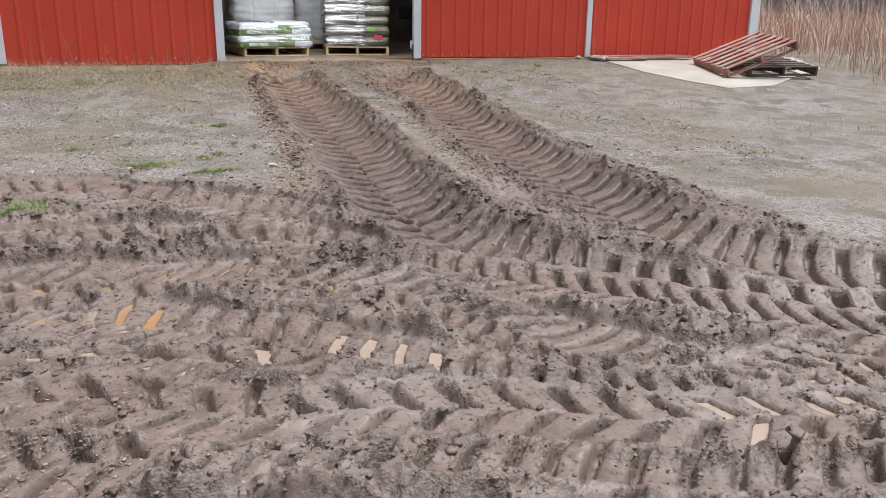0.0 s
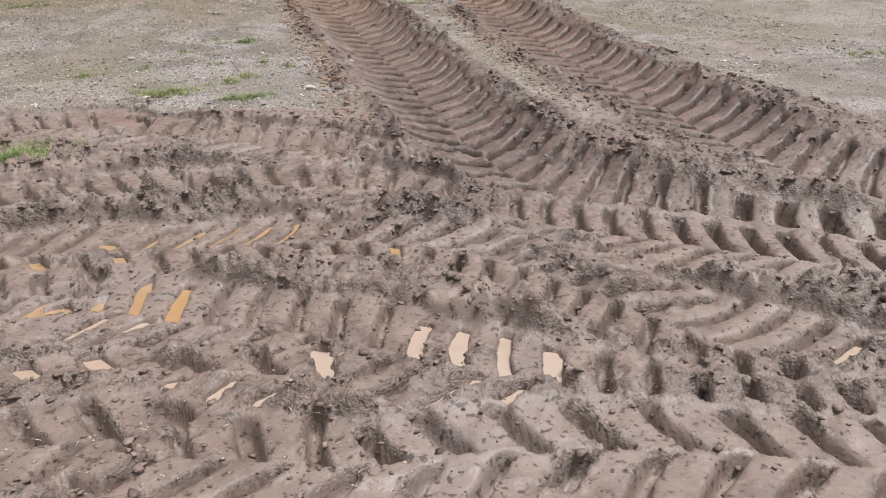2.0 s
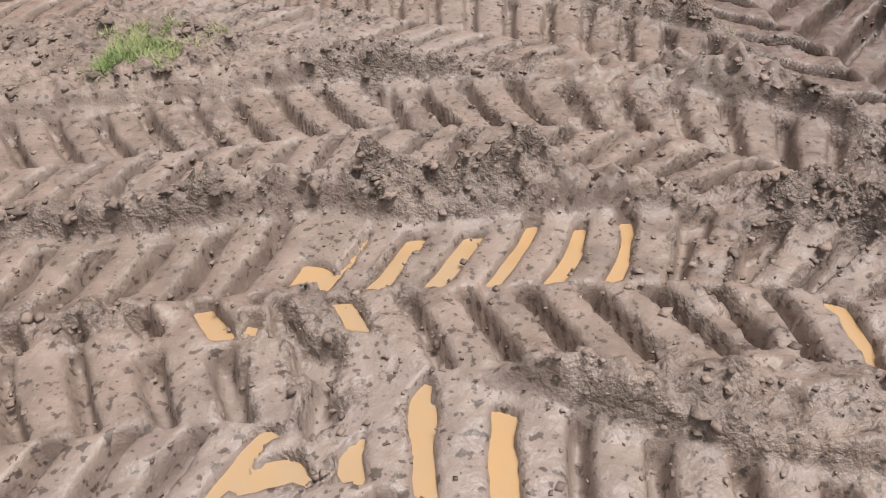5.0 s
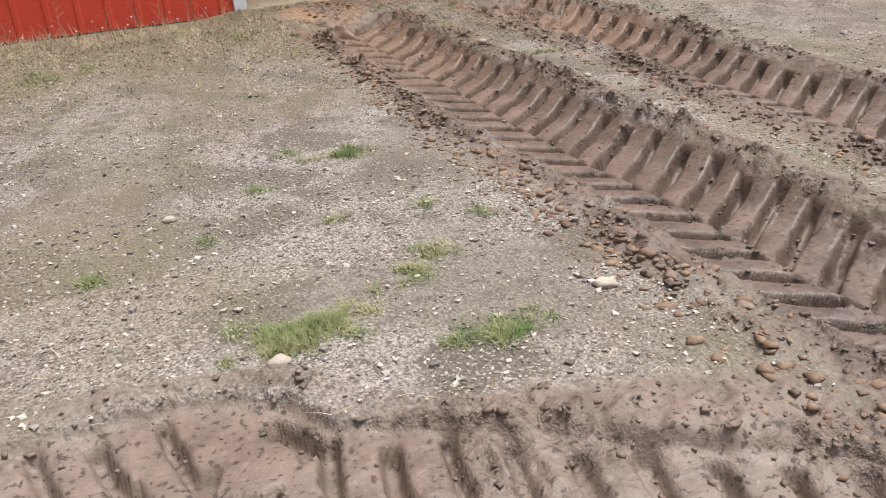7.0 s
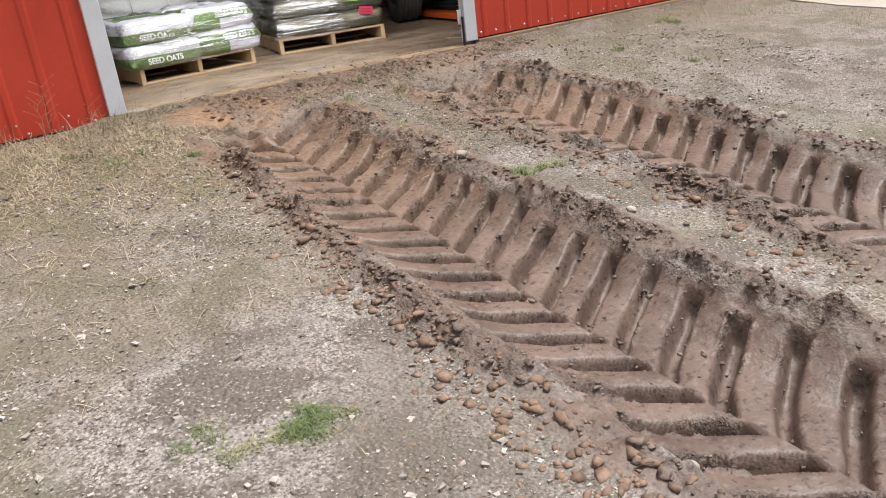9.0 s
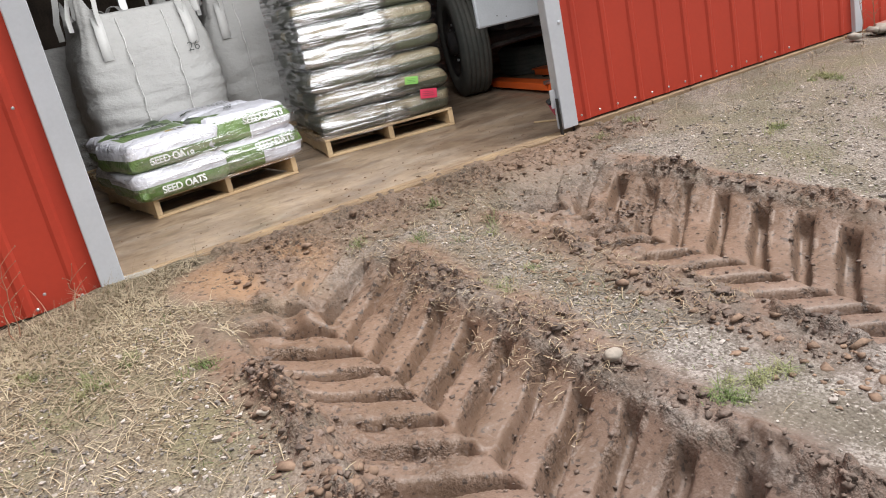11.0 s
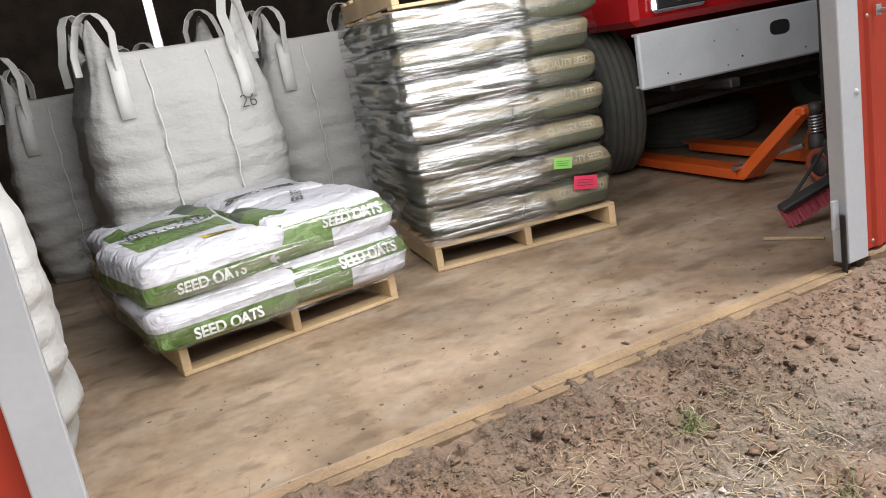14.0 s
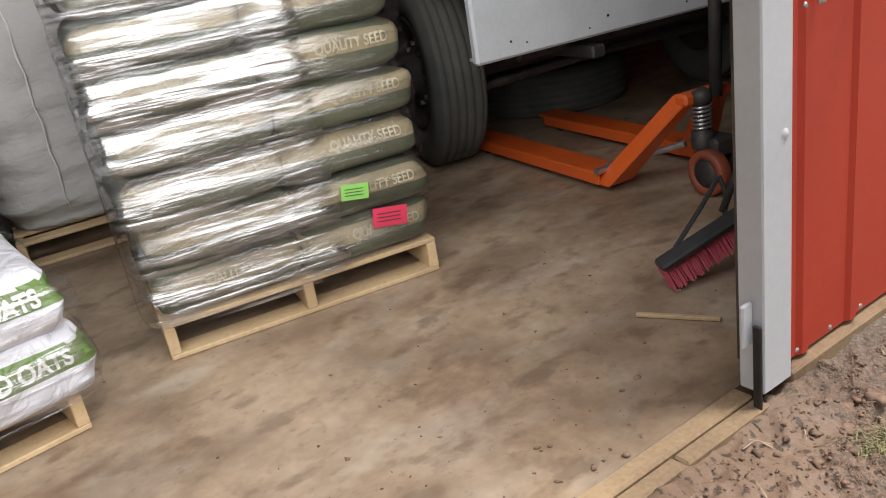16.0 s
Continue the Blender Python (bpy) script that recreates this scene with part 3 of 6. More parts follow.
def yard(x, y):
    """Height and surface fields of the yard at arrays x, y."""
    base = np.interp(y, GY, GZ) + 0.018 * fbm(x, y, 0.6, 3, 1) * smooth(-y, 0.2, 1.2)
    mud = mud_zone(x, y)
    h = base + 0.010 * fbm(x, y, 7, 4, 0) - 0.045 * smooth(-x, 0.0, 0.5) * smooth(y, -0.8, -0.1)
    h = h + mud * (0.030 * fbm(x, y, 3.2, 4, 2) + 0.034 * (0.35 - np.abs(fbm(x, y, 7, 3, 4))) + 0.026 * (0.35 - np.abs(fbm(x, y, 15, 2, 1))))
    wet, fresh, crumb = np.zeros_like(x), np.zeros_like(x), mud * 0.6
    for line, w, depth, pitch, lug, apex, berm, lean, shift, wear in TRACKS:
        near = close_to(x, y, line)
        if not len(near):
            continue
        px, py = x[near], y[near]
        at, off, total = along(px, py, line)
        rut = depth > 0.1
        u = off + 0.045 * fbm(px, py, 1.6, 2, 5) + (0.012 if rut else 0.008) * fbm(px, py, 9, 3, 4)
        au = np.abs(u)
        ends = smooth(at, 0.0, 0.5) * smooth(total - at, 0.0, 0.4)
        rag = 0.03 * fbm(px, py, 7, 3, 2)
        inside = (smooth(w / 2 - au + rag, -0.05, 0.05) if rut else smooth(w / 2 - au + rag, -0.015, 0.02)) * ends
        v = u - shift
        av = np.abs(v)
        half = np.where(v > 0, w / 2 - shift, w / 2 + shift)
        bend = lean * av - 0.30 * lean * av * av / half
        run = (at + apex * bend) / pitch + np.where(v > 0, 0.5, 0.0) + 0.10 * fbm(px, py, 1.9, 2, 1) + 0.03 * fbm(px, py, 11, 2, 3)
        ph = run % 1.0
        chance = np.sin(np.floor(run) * 12.9898 + np.where(v > 0, 3.1, 0.0) + depth * 57 + pitch * 31) * 43758.5453
        chance = chance - np.floor(chance)
        lie = np.cos(np.arctan(lean * 0.75))
        gap = (0.0165 + 0.007 * chance) * (pitch / 0.14) ** 0.8 - np.abs(ph - 0.5) * pitch * lie
        gap = np.minimum(gap, np.minimum(av - 0.012, half - 0.02 - 0.05 * chance - av))
        gap = gap + 0.004 * fbm(px, py, 14, 2, 1)
        slot = smooth(gap, -0.013, 0.015) if rut else smooth(gap, -0.008, 0.010)
        torn = smooth(fbm(px, py, 1.4, 3, 2) + wear - 0.35, -0.05, 0.3)
        press = (0.75 + 0.35 * chance) * (1 - 0.55 * torn)
        lump = 0.3 - np.abs(fbm(px, py, 10, 3, 5))
        pad = 0.010 * np.cos(2 * math.pi * (ph - 0.5)) + 0.005 * fbm(px, py, 5, 2, 2)
        floor = base[near] - depth - lug * slot * press - 0.4 * pad + torn * 0.045 * lump + ((0.06 + 0.05 * (u < 0)) * smooth(au / (w / 2), 0.45, 1.1) if rut else 0.012 * (au / (w / 2)) ** 4)
        h[near] = h[near] * (1 - inside) + floor * inside
        ridge = np.exp(-((au - w / 2 - 0.06) / 0.06) ** 2) * ends * (0.5 + 0.8 * fbm(px, py, 4, 3, 0))
        lumps = np.abs(fbm(px, py, 13, 3, 3)) * 1.6 + 0.45
        h[near] += 1.3 * berm * np.clip(ridge, 0, 2) * lumps
        spill = np.clip(ridge * 1.1, 0, 1) if not rut else np.clip(1.6 * np.exp(-((au - w / 2 - 0.08) / 0.11) ** 2) * ends * (0.6 + 0.9 * fbm(px, py, 4, 3, 3)), 0, 1)
        mud[near] = np.maximum(mud[near], np.maximum(inside, spill) * (0.5 if depth < 0.03 else 1))
        lip = smooth(-np.abs(gap + 0.010), -0.014, -0.004) * inside * smooth(fbm(px, py, 5, 2, 4), -0.05, 0.3)
        crumb[near] = np.maximum(crumb[near] * (1 - inside * 0.95), np.maximum(np.clip(ridge * 1.3, 0, 1), np.maximum(3.0 * inside * (1 - inside), np.maximum(0.8 * lip, 0.8 * torn * inside))))
        if rut:
            fresh[near] = np.maximum(fresh[near], np.maximum(inside, np.exp(-((au - w / 2 - 0.08) / 0.13) ** 2) * ends) * smooth(py, -8.6, -6.4))
        wet[near] = np.maximum(wet[near], inside * 0.75)
    for line, rise, half in BANKS:
        near = close_to(x, y, line, 0.4)
        px, py = x[near], y[near]
        at, off, total = along(px, py, line)
        ends = smooth(at, 0.0, 0.2) * smooth(total - at, 0.0, 0.2)
        form = np.exp(-((off + 0.05 * fbm(px, py, 3, 3, 1)) / half) ** 2) * ends * (0.65 + 0.7 * fbm(px, py, 2.5, 2, 4))
        form = np.clip(form, 0, 1.3)
        h[near] += rise * form * (0.6 + 1.0 * np.abs(fbm(px, py, 8, 3, 2)))
        mud[near] = np.maximum(mud[near], np.clip(form * 1.5, 0, 1))
        crumb[near] = np.maximum(crumb[near], np.clip(form * 1.4, 0, 1))
        fresh[near] = np.maximum(fresh[near], np.clip(form, 0, 1) * 0.6)
    patch = np.exp(-(((x - 0.55) / 0.55) ** 2 + ((y + 0.42) / 0.4) ** 2) * 1.3)
    ochre = np.clip(patch * 1.2, 0, 1) * smooth(fbm(x, y, 4, 3, 1), -0.7, 0.1)
    mud = np.maximum(mud, smooth(patch, 0.3, 0.6) * 0.95)
    strip = smooth(x, 0.2, 0.5) * smooth(2.75 - x, 0, 0.2) * smooth(y, -0.9, -0.25)
    near_door = smooth(x, 0.2, 0.5) * smooth(3.4 - x, 0, 0.5) * smooth(y, -0.6, -0.25)
    strip = np.maximum(strip, near_door)
    mud = np.maximum(mud, strip * (0.75 + 0.25 * smooth(fbm(x, y, 2.5, 3, 4), -0.2, 0.3)))
    h += strip * (0.016 * fbm(x, y, 7, 3, 2) + 0.032 * (0.3 - np.abs(fbm(x, y, 14, 2, 3))) - 0.016)
    ochre = np.maximum(ochre, mud * smooth(y, -7.5, -2.0) * 0.12)
    ochre = np.maximum(ochre, np.maximum(strip * 0.45, mud * smooth(y, -4.0, -1.0) * 0.38))
    thatch = smooth(y + 0.5 * fbm(x, y, 1.1, 3, 2), -2.5, -0.9) * (0.35 + 0.65 * smooth(0.5 - x, -0.3, 0.4)) + 0.45 * smooth(fbm(x, y, 0.9, 4, 5), 0.0, 0.35)
    wet = np.maximum(wet, mud * smooth(-y, 7.4, 8.2) * (0.45 + 0.55 * smooth(fbm(x, y, 1.7, 3, 0), -0.2, 0.3)))
    fresh = np.maximum(fresh, strip * 0.2)
    h += smooth(mud, 0.4, 0.8) * np.exp(-(((y + 0.85) / 0.22) ** 2 + ((np.minimum(np.abs(x - 0.55), np.abs(x - 2.05))) / 0.4) ** 2)) * 0.05 * np.abs(fbm(x, y, 6, 3, 2)) * 2
    crumb = np.clip(np.maximum(crumb, strip * 0.9), 0, 1) * smooth(fbm(x, y, 3.5, 2, 5), -0.5, 0.15)
    h += mud * smooth(fbm(x, y, 1.9, 3, 1), 0.0, 0.35) * smooth(-y, 5.4, 6.2) * 0.03 * (0.32 - np.abs(fbm(x, y, 8.5, 3, 0)))
    h += crumb * 0.019 * smooth(value_noise(x, y, 29, 2) + 0.6 * value_noise(x, y, 47, 3), -0.1, 0.55)
    return h, mud, wet, np.clip(thatch, 0, 1), np.clip(ochre, 0, 1), fresh, crumb


def build_ground():
    gx, gy = graded(-2.6, 3.1, 0.0090, 400), graded(-10.25, -0.02, 0.0090, 400)
    gx, gy = gx.astype(float), gy.astype(float)
    X, Y = np.meshgrid(gx, gy)
    x, y = X.ravel(), Y.ravel()
    h, mud, wet, thatch, ochre, fresh, crumb = yard(x, y)
    under = (y > 0.0) & (x > -6.2) & (x < 8.9) & (y < 12)
    h[under] = -0.25
    far = np.hypot(x, y) > 60
    mud[far], thatch[far] = 0, 0.8
    nx, ny = len(gx), len(gy)
    i = (np.arange(ny - 1)[:, None] * nx + np.arange(nx - 1)[None, :]).ravel()
    quads = np.stack([i, i + 1, i + nx + 1, i + nx], 1)
    me = bpy.data.meshes.new("ground")
    me.vertices.add(len(x))
    me.vertices.foreach_set("co", np.stack([x, y, h], 1).ravel())
    me.loops.add(quads.size)
    me.loops.foreach_set("vertex_index", quads.ravel())
    me.polygons.add(len(quads))
    me.polygons.foreach_set("loop_start", np.arange(0, quads.size, 4))
    me.polygons.foreach_set("use_smooth", np.ones(len(quads), bool))
    me.update(calc_edges=True)
    for name, a in (("mud", mud), ("wet", wet), ("thatch", thatch), ("ochre", ochre), ("fresh", fresh), ("crumb", crumb)):
        me.attributes.new(name, "FLOAT", "POINT").data.foreach_set("value", a.astype(np.float32))
    me.materials.append(GROUND)
    ob = tagged(new("ground", me), "rutted brown mud and gravel farm yard", "ground", kind="structure")
    return gx, gy, h.reshape(X.shape), mud.reshape(X.shape), crumb.reshape(X.shape)


GX, GYS, HG, MG, CG = build_ground()


def ground_z(x, y):
    """Height of the built ground near (x, y)."""
    i = int(np.clip(np.searchsorted(GX, x), 0, len(GX) - 1))
    j = int(np.clip(np.searchsorted(GYS, y), 0, len(GYS) - 1))
    return float(HG[j, i])


def ground_many(x, y):
    i = np.clip(np.searchsorted(GX, x), 0, len(GX) - 1)
    j = np.clip(np.searchsorted(GYS, y), 0, len(GYS) - 1)
    return HG[j, i], MG[j, i]


def crumb_many(x, y):
    i = np.clip(np.searchsorted(GX, x), 0, len(GX) - 1)
    j = np.clip(np.searchsorted(GYS, y), 0, len(GYS) - 1)
    return CG[j, i]


# puddles: middle, half sizes, water level below the yard
PUDDLES = (
    (-0.17, -8.96, 0.22, 0.24, 0.048), (-0.82, -8.86, 0.26, 0.14, 0.054), (-1.15, -8.72, 0.14, 0.14, 0.052), (-1.5, -8.36, 0.34, 0.2, 0.058), (-1.4, -8.1, 0.16, 0.10, 0.054),
    (-1.0, -7.68, 0.46, 0.15, 0.054), (-0.8, -8.02, 0.22, 0.10, 0.058), (-0.28, -8.13, 0.22, 0.12, 0.054), (-1.1, -8.15, 0.22, 0.16, 0.056), (1.15, -9.55, 0.42, 0.26, 0.052))


def build_puddle(cx, cy, rx, ry, low):
    """Flat water where the ground dips under one level."""
    i0, i1 = np.searchsorted(GX, (cx - rx * 1.3, cx + rx * 1.3))
    j0, j1 = np.searchsorted(GYS, (cy - ry * 1.5, cy + ry * 1.5))
    level = float(np.interp(cy, GY, GZ)) - low - 0.008
    low_cells = HG[j0:j1, i0:i1] < level
    keep = np.zeros_like(low_cells)
    seen = np.zeros_like(low_cells)
    for a, b in zip(*np.where(low_cells)):
        if seen[a, b]:
            continue
        pool, edge, todo = [], False, [(a, b)]
        seen[a, b] = True
        while todo:
            p, q = todo.pop()
            pool.append((p, q))
            for dp, dq in ((1, 0), (-1, 0), (0, 1), (0, -1)):
                m, n = p + dp, q + dq
                if not (0 <= m < low_cells.shape[0] and 0 <= n < low_cells.shape[1]):
                    edge = True
                elif low_cells[m, n] and not seen[m, n]:
                    seen[m, n] = True
                    todo.append((m, n))
        if not edge and len(pool) > 16:
            for p, q in pool:
                keep[max(0, p - 2):p + 2, max(0, q - 2):q + 2] = True
    verts, faces, index = [], [], {}
    for j, i in zip(*np.where(keep)):
        q = []
        for a, b in ((j0 + j, i0 + i), (j0 + j, i0 + i + 1), (j0 + j + 1, i0 + i + 1), (j0 + j + 1, i0 + i)):
            if (a, b) not in index:
                index[a, b] = len(verts)
                verts.append((float(GX[b]), float(GYS[a]), level))
            q.append(index[a, b])
        faces.append(q)
    if faces:
        me = bpy.data.meshes.new("puddle")
        me.from_pydata(verts, [], faces)
        me.materials.append(WATER_OCHRE if cy > -8.3 else WATER)
        tagged(new("puddle", me), "murky ochre rainwater standing in tyre lug prints in mud" if cy > -8.3 else "murky cream rainwater standing in tyre lug prints in mud", "puddle", "puddles in the ruts", "structure")


for p in PUDDLES:
    build_puddle(*p)


def blades(name, label, category, mat, xs, ys, zs, length, width, lean, rng, seg=2, flat=0.0):
    """Many thin bent blades as one mesh; arrays of roots."""
    n = len(xs)
    ang, tilt = rng.uniform(0, 2 * math.pi, n), rng.uniform(0.1, 1, n) * lean
    L = length * rng.uniform(0.5, 1.2, n)
    dx, dy = np.cos(ang), np.sin(ang)
    sx, sy = -dy * width / 2, dx * width / 2
    V = np.zeros((n, seg + 1, 2, 3))
    for k in range(seg + 1):
        f = k / seg
        out = L * f * np.sin(tilt * (0.5 + 0.7 * f))
        up = L * f * np.cos(tilt * (0.5 + 0.7 * f)) * (1 - flat)
        taper = 1 - 0.85 * f
        for sgn, e in ((-1, 0), (1, 1)):
            V[:, k, e] = np.stack([xs + dx * out + sgn * sx * taper, ys + dy * out + sgn * sy * taper, zs - 0.005 + up], 1)
    idx = (np.arange(n) * (seg + 1) * 2)[:, None]
    faces = np.concatenate([idx + np.array([2 * k, 2 * k + 1, 2 * k + 3, 2 * k + 2]) for k in range(seg)])
    me = bpy.data.meshes.new(name)
    me.from_pydata(V.reshape(-1, 3), [], faces.tolist())
    me.materials.append(mat)
    return tagged(new(name, me), label, category, kind="stuff")


def rocks(name, label, category, mat, xs, ys, zs, sizes, rng, sub=1, rise=0.25):
    """Many small uneven lumps as one mesh; sub 0: angular chips."""
    bm = bmesh.new()
    if sub:
        bmesh.ops.create_icosphere(bm, subdivisions=sub, radius=1)
    else:
        bmesh.ops.create_cube(bm, size=1.25)
        bmesh.ops.triangulate(bm, faces=bm.faces)
    bm.verts.ensure_lookup_table()
    v0 = np.array([v.co[:] for v in bm.verts])
    f0 = np.array([[v.index for v in f.verts] for f in bm.faces])
    bm.free()
    n = len(xs)
    sc = sizes[:, None] * rng.uniform(0.6, 1.25, (n, 3)) * np.array([1, 1, 0.5])
    jit = 1 + 0.55 * rng.uniform(-1, 1, (n, len(v0), 1))
    v = v0[None] * jit * sc[:, None, :]
    a = rng.uniform(0, 6.28, n)
    ca, sa = np.cos(a)[:, None], np.sin(a)[:, None]
    vx, vy = v[..., 0] * ca - v[..., 1] * sa, v[..., 0] * sa + v[..., 1] * ca
    v = np.stack([vx + xs[:, None], vy + ys[:, None], v[..., 2] + zs[:, None] + rise * sizes[:, None]], 2)
    f = (f0[None] + (np.arange(n) * len(v0))[:, None, None]).reshape(-1, 3)
    me = bpy.data.meshes.new(name)
    me.from_pydata(v.reshape(-1, 3), [], f.tolist())
    me.polygons.foreach_set("use_smooth", np.full(len(f), mat is not PEBBLE))
    me.materials.append(mat)
    return tagged(new(name, me), label, category, kind="stuff")


def scatter_yard():
    rng = np.random.RandomState(5)
    # gravel chips on the bare yard
    x, y = rng.uniform(-2.9, 4.4, 70000), rng.uniform(-6.8, -0.5, 70000)
    z, m = ground_many(x, y)
    keep = (m < 0.35) & (rng.rand(len(x)) < 0.25 + 0.6 * (value_noise(x, y, 1.5, 2) > -0.2))
    rocks("gravel", "loose grey gravel chips on the bare yard", "gravel", PEBBLE, x[keep], y[keep], z[keep], np.minimum(0.0025 + rng.gamma(1.3, 0.0022, keep.sum()), 0.016), rng, 0)
    # clods along the berms and rough mud
    x, y = rng.uniform(-2.9, 4.2, 190000), rng.uniform(-10.5, -0.2, 190000)
    z, m = ground_many(x, y)
    high = z - np.interp(y, GY, GZ)
    steep = np.hypot(ground_many(x + 0.011, y)[0] - z, ground_many(x, y + 0.011)[0] - z)
    keep = (m > 0.4) & (y < -0.9) & (rng.rand(len(x)) < 0.22 * (high > 0.015) + 0.24 * (steep > 0.014) + 0.02)
    rocks("mud_clods", "crumbled brown mud clods along the ruts", "mud clods", CLOD, x[keep], y[keep], z[keep], np.minimum(rng.gamma(1.1, 0.0038, keep.sum()) + 0.002, 0.013), rng, 0, 0.1)
    # torn clods where the mud is broken up
    x, y = rng.uniform(-2.6, 3.0, 140000), rng.uniform(-10.2, -1.0, 140000)
    z, m = ground_many(x, y)
    keep = (m > 0.4) & (rng.rand(len(x)) < 0.34 * smooth(crumb_many(x, y), 0.35, 0.9) * (0.25 + 0.75 * (value_noise(x, y, 3.1, 4) > -0.1)))
    rocks("torn_clods", "dark crumbled clods along torn rut edges", "mud clods", CLOD, x[keep], y[keep], z[keep], np.minimum(rng.gamma(1.5, 0.0038, keep.sum()) + 0.003, 0.018), rng, 1, 0.1)
    x, y = rng.uniform(0.45, 3.3, 7000), -0.06 - rng.gamma(1.5, 0.22, 7000)
    z, m = ground_many(x, y)
    keep = (m > 0.3) & (y > -1.1)
    rocks("soil_crumbs", "crumbled brown soil in front of the threshold", "soil crumbs", CRUMB, x[keep], y[keep], z[keep], np.minimum(rng.gamma(1.0, 0.0020, keep.sum()) + 0.0010, 0.008), rng, 0, 0.1)
    x, y = rng.uniform(0.4, 3.6, 420), -0.08 - rng.gamma(1.5, 0.25, 420)
    z, m = ground_many(x, y)
    keep = (m > 0.3) & (y > -1.2)
    rocks("soil_clods", "broken brown soil clods before the threshold", "soil clods", CRUMB, x[keep], y[keep], z[keep], np.minimum(rng.gamma(1.3, 0.005, keep.sum()) + 0.003, 0.02), rng, 2, 0.05)
    x, y = rng.uniform(0.1, 3.4, 420), 0.02 + rng.gamma(1.2, 0.3, 420)
    keep = (y < 1.6) & ((x < 2.6) | (y > 0.3))
    rocks("floor_dirt", "brown soil crumbs dropped on the concrete floor", "dirt", CRUMB, x[keep], y[keep], np.full(keep.sum(), -0.025), rng.gamma(1.2, 0.0022, keep.sum()) + 0.0012, rng, 1, 0.2)
    x, y = rng.uniform(-2.2, 2.6, 6000), rng.uniform(-10.2, -7.2, 6000)
    z, m = ground_many(x, y)
    rocks("mud_specks", "tiny dark crumbs scattered on smooth mud", "mud specks", CLOD, x, y, z, rng.gamma(1.2, 0.0016, len(x)) + 0.0015, rng, 0)
    x, y = rng.normal(-1.5, 0.45, 2600), rng.normal(-9.45, 0.3, 2600)
    z, m = ground_many(x, y)
    rocks("gravel", "pale gravel chips worked into mud", "gravel", MUD_CHIP, x, y, z, rng.gamma(1.2, 0.0018, len(x)) + 0.0014, rng, 0, 0.1)
    x, y = rng.normal(-1.5, 0.4, 260), rng.normal(-9.45, 0.28, 260)
    z, m = ground_many(x, y)
    blades("straw_litter", "short straw bits trodden into mud", "straw", STRAW, x, y, z + 0.006, 0.03, 0.003, 2.5, rng, 2, 0.8)
    # clods pushed out beside the ruts
    y = rng.uniform(-6.4, -1.2, 2600)
    side = np.where(rng.rand(2600) < 0.65, np.interp(y, (-6.3, -4.6, -1.2), (0.0, 0.13, 0.23)), np.interp(y, (-6.6, -3.2, -1.6), (1.36, 1.64, 1.6)))
    x = side + rng.normal(-0.03, 0.085, 2600) + 0.05 * value_noise(y, y, 1.7, 2)
    z, m = ground_many(x, y)
    rocks("rut_clods", "crumbled brown clods pushed out beside the ruts", "mud clods", CRUMB, x, y, z - 0.003, np.minimum(rng.gamma(1.5, 0.005, 2600) + 0.003, 0.026), rng, 1, 0.1)
    # larger torn lumps on the berms and rut ends
    x, y = rng.uniform(-2.9, 4.0, 54000), rng.uniform(-10.3, -1.3, 54000)
    z, m = ground_many(x, y)
    high = z - np.interp(y, GY, GZ)
    keep = (m > 0.5) & (high > 0.024) & (rng.rand(len(x)) < 0.08 + 0.24 * (y > -7.5))
    rocks("mud_lumps", "torn brown mud lumps along the rut shoulders", "mud lumps", CLOD, x[keep], y[keep], z[keep] - 0.004, np.minimum(rng.gamma(2.5, 0.0055, keep.sum()) * 0.7 + 0.004, 0.022), rng, 2, 0.05)
    # dry grass by the wall
    x = np.concatenate([rng.uniform(-3.2, 0.35, 33000), rng.uniform(0.9, 1.9, 500), rng.uniform(2.7, 7.5, 2500)])
    y = np.concatenate([-0.03 - rng.gamma(1.5, 0.44, 33000), rng.uniform(-2.0, -0.25, 500), -0.05 - rng.gamma(1.3, 0.3, 2500)])
    z, m = ground_many(x, y)
    keep = (m < 0.5) & (y > -3.5)
    x, y, z = x[keep], y[keep], z[keep]
    blades("dry_grass", "matted straw-coloured dead grass beside the barn wall", "dry grass", STRAW, x[::2], y[::2], z[::2] + 0.006, 0.15, 0.0048, 3.3, rng, 4, 0.7)
    blades("dead_grass", "brown matted dead grass beside the barn wall", "dry grass", STRAW_DARK, x[1::3], y[1::3], z[1::3], 0.10, 0.005, 2.6, rng, 3, 0.7)
    k = rng.rand(len(x)) < 0.03
    blades("dry_grass", "standing straw-coloured dead grass beside the barn wall", "dry grass", STRAW, x[k], y[k], z[k], 0.12, 0.004, 1.2, rng, 3)
    x, y = np.concatenate([rng.uniform(0.3, 2.7, 300), rng.uniform(0.95, 1.85, 2600)]), np.concatenate([rng.uniform(-0.7, -0.06, 300), rng.uniform(-2.2, -0.3, 2600)])
    z, m = ground_many(x, y)
    blades("straw_litter", "scattered straw stems lying on the mud by the threshold", "straw", STRAW, x[::2], y[::2], z[::2] + 0.010, 0.08, 0.0035, 2.6, rng, 3, 0.75)
    blades("dead_litter", "brown dead stems lying on the mud by the threshold", "litter", STRAW_DARK, x[1::2], y[1::2], z[1::2] + 0.010, 0.08, 0.005, 2.6, rng, 3, 0.7)
    x, y = rng.uniform(-2.6, 4.2, 2600), rng.uniform(-6.2, -1.0, 2600)
    z, m = ground_many(x, y)
    keep = (m < 0.4) & (fbm(x, y, 0.9, 4, 5) > -0.05)
    blades("yard_litter", "dead grass stems lying on gravel", "straw", STRAW, x[keep], y[keep], z[keep] + 0.006, 0.08, 0.0035, 2.4, rng, 2, 0.7)
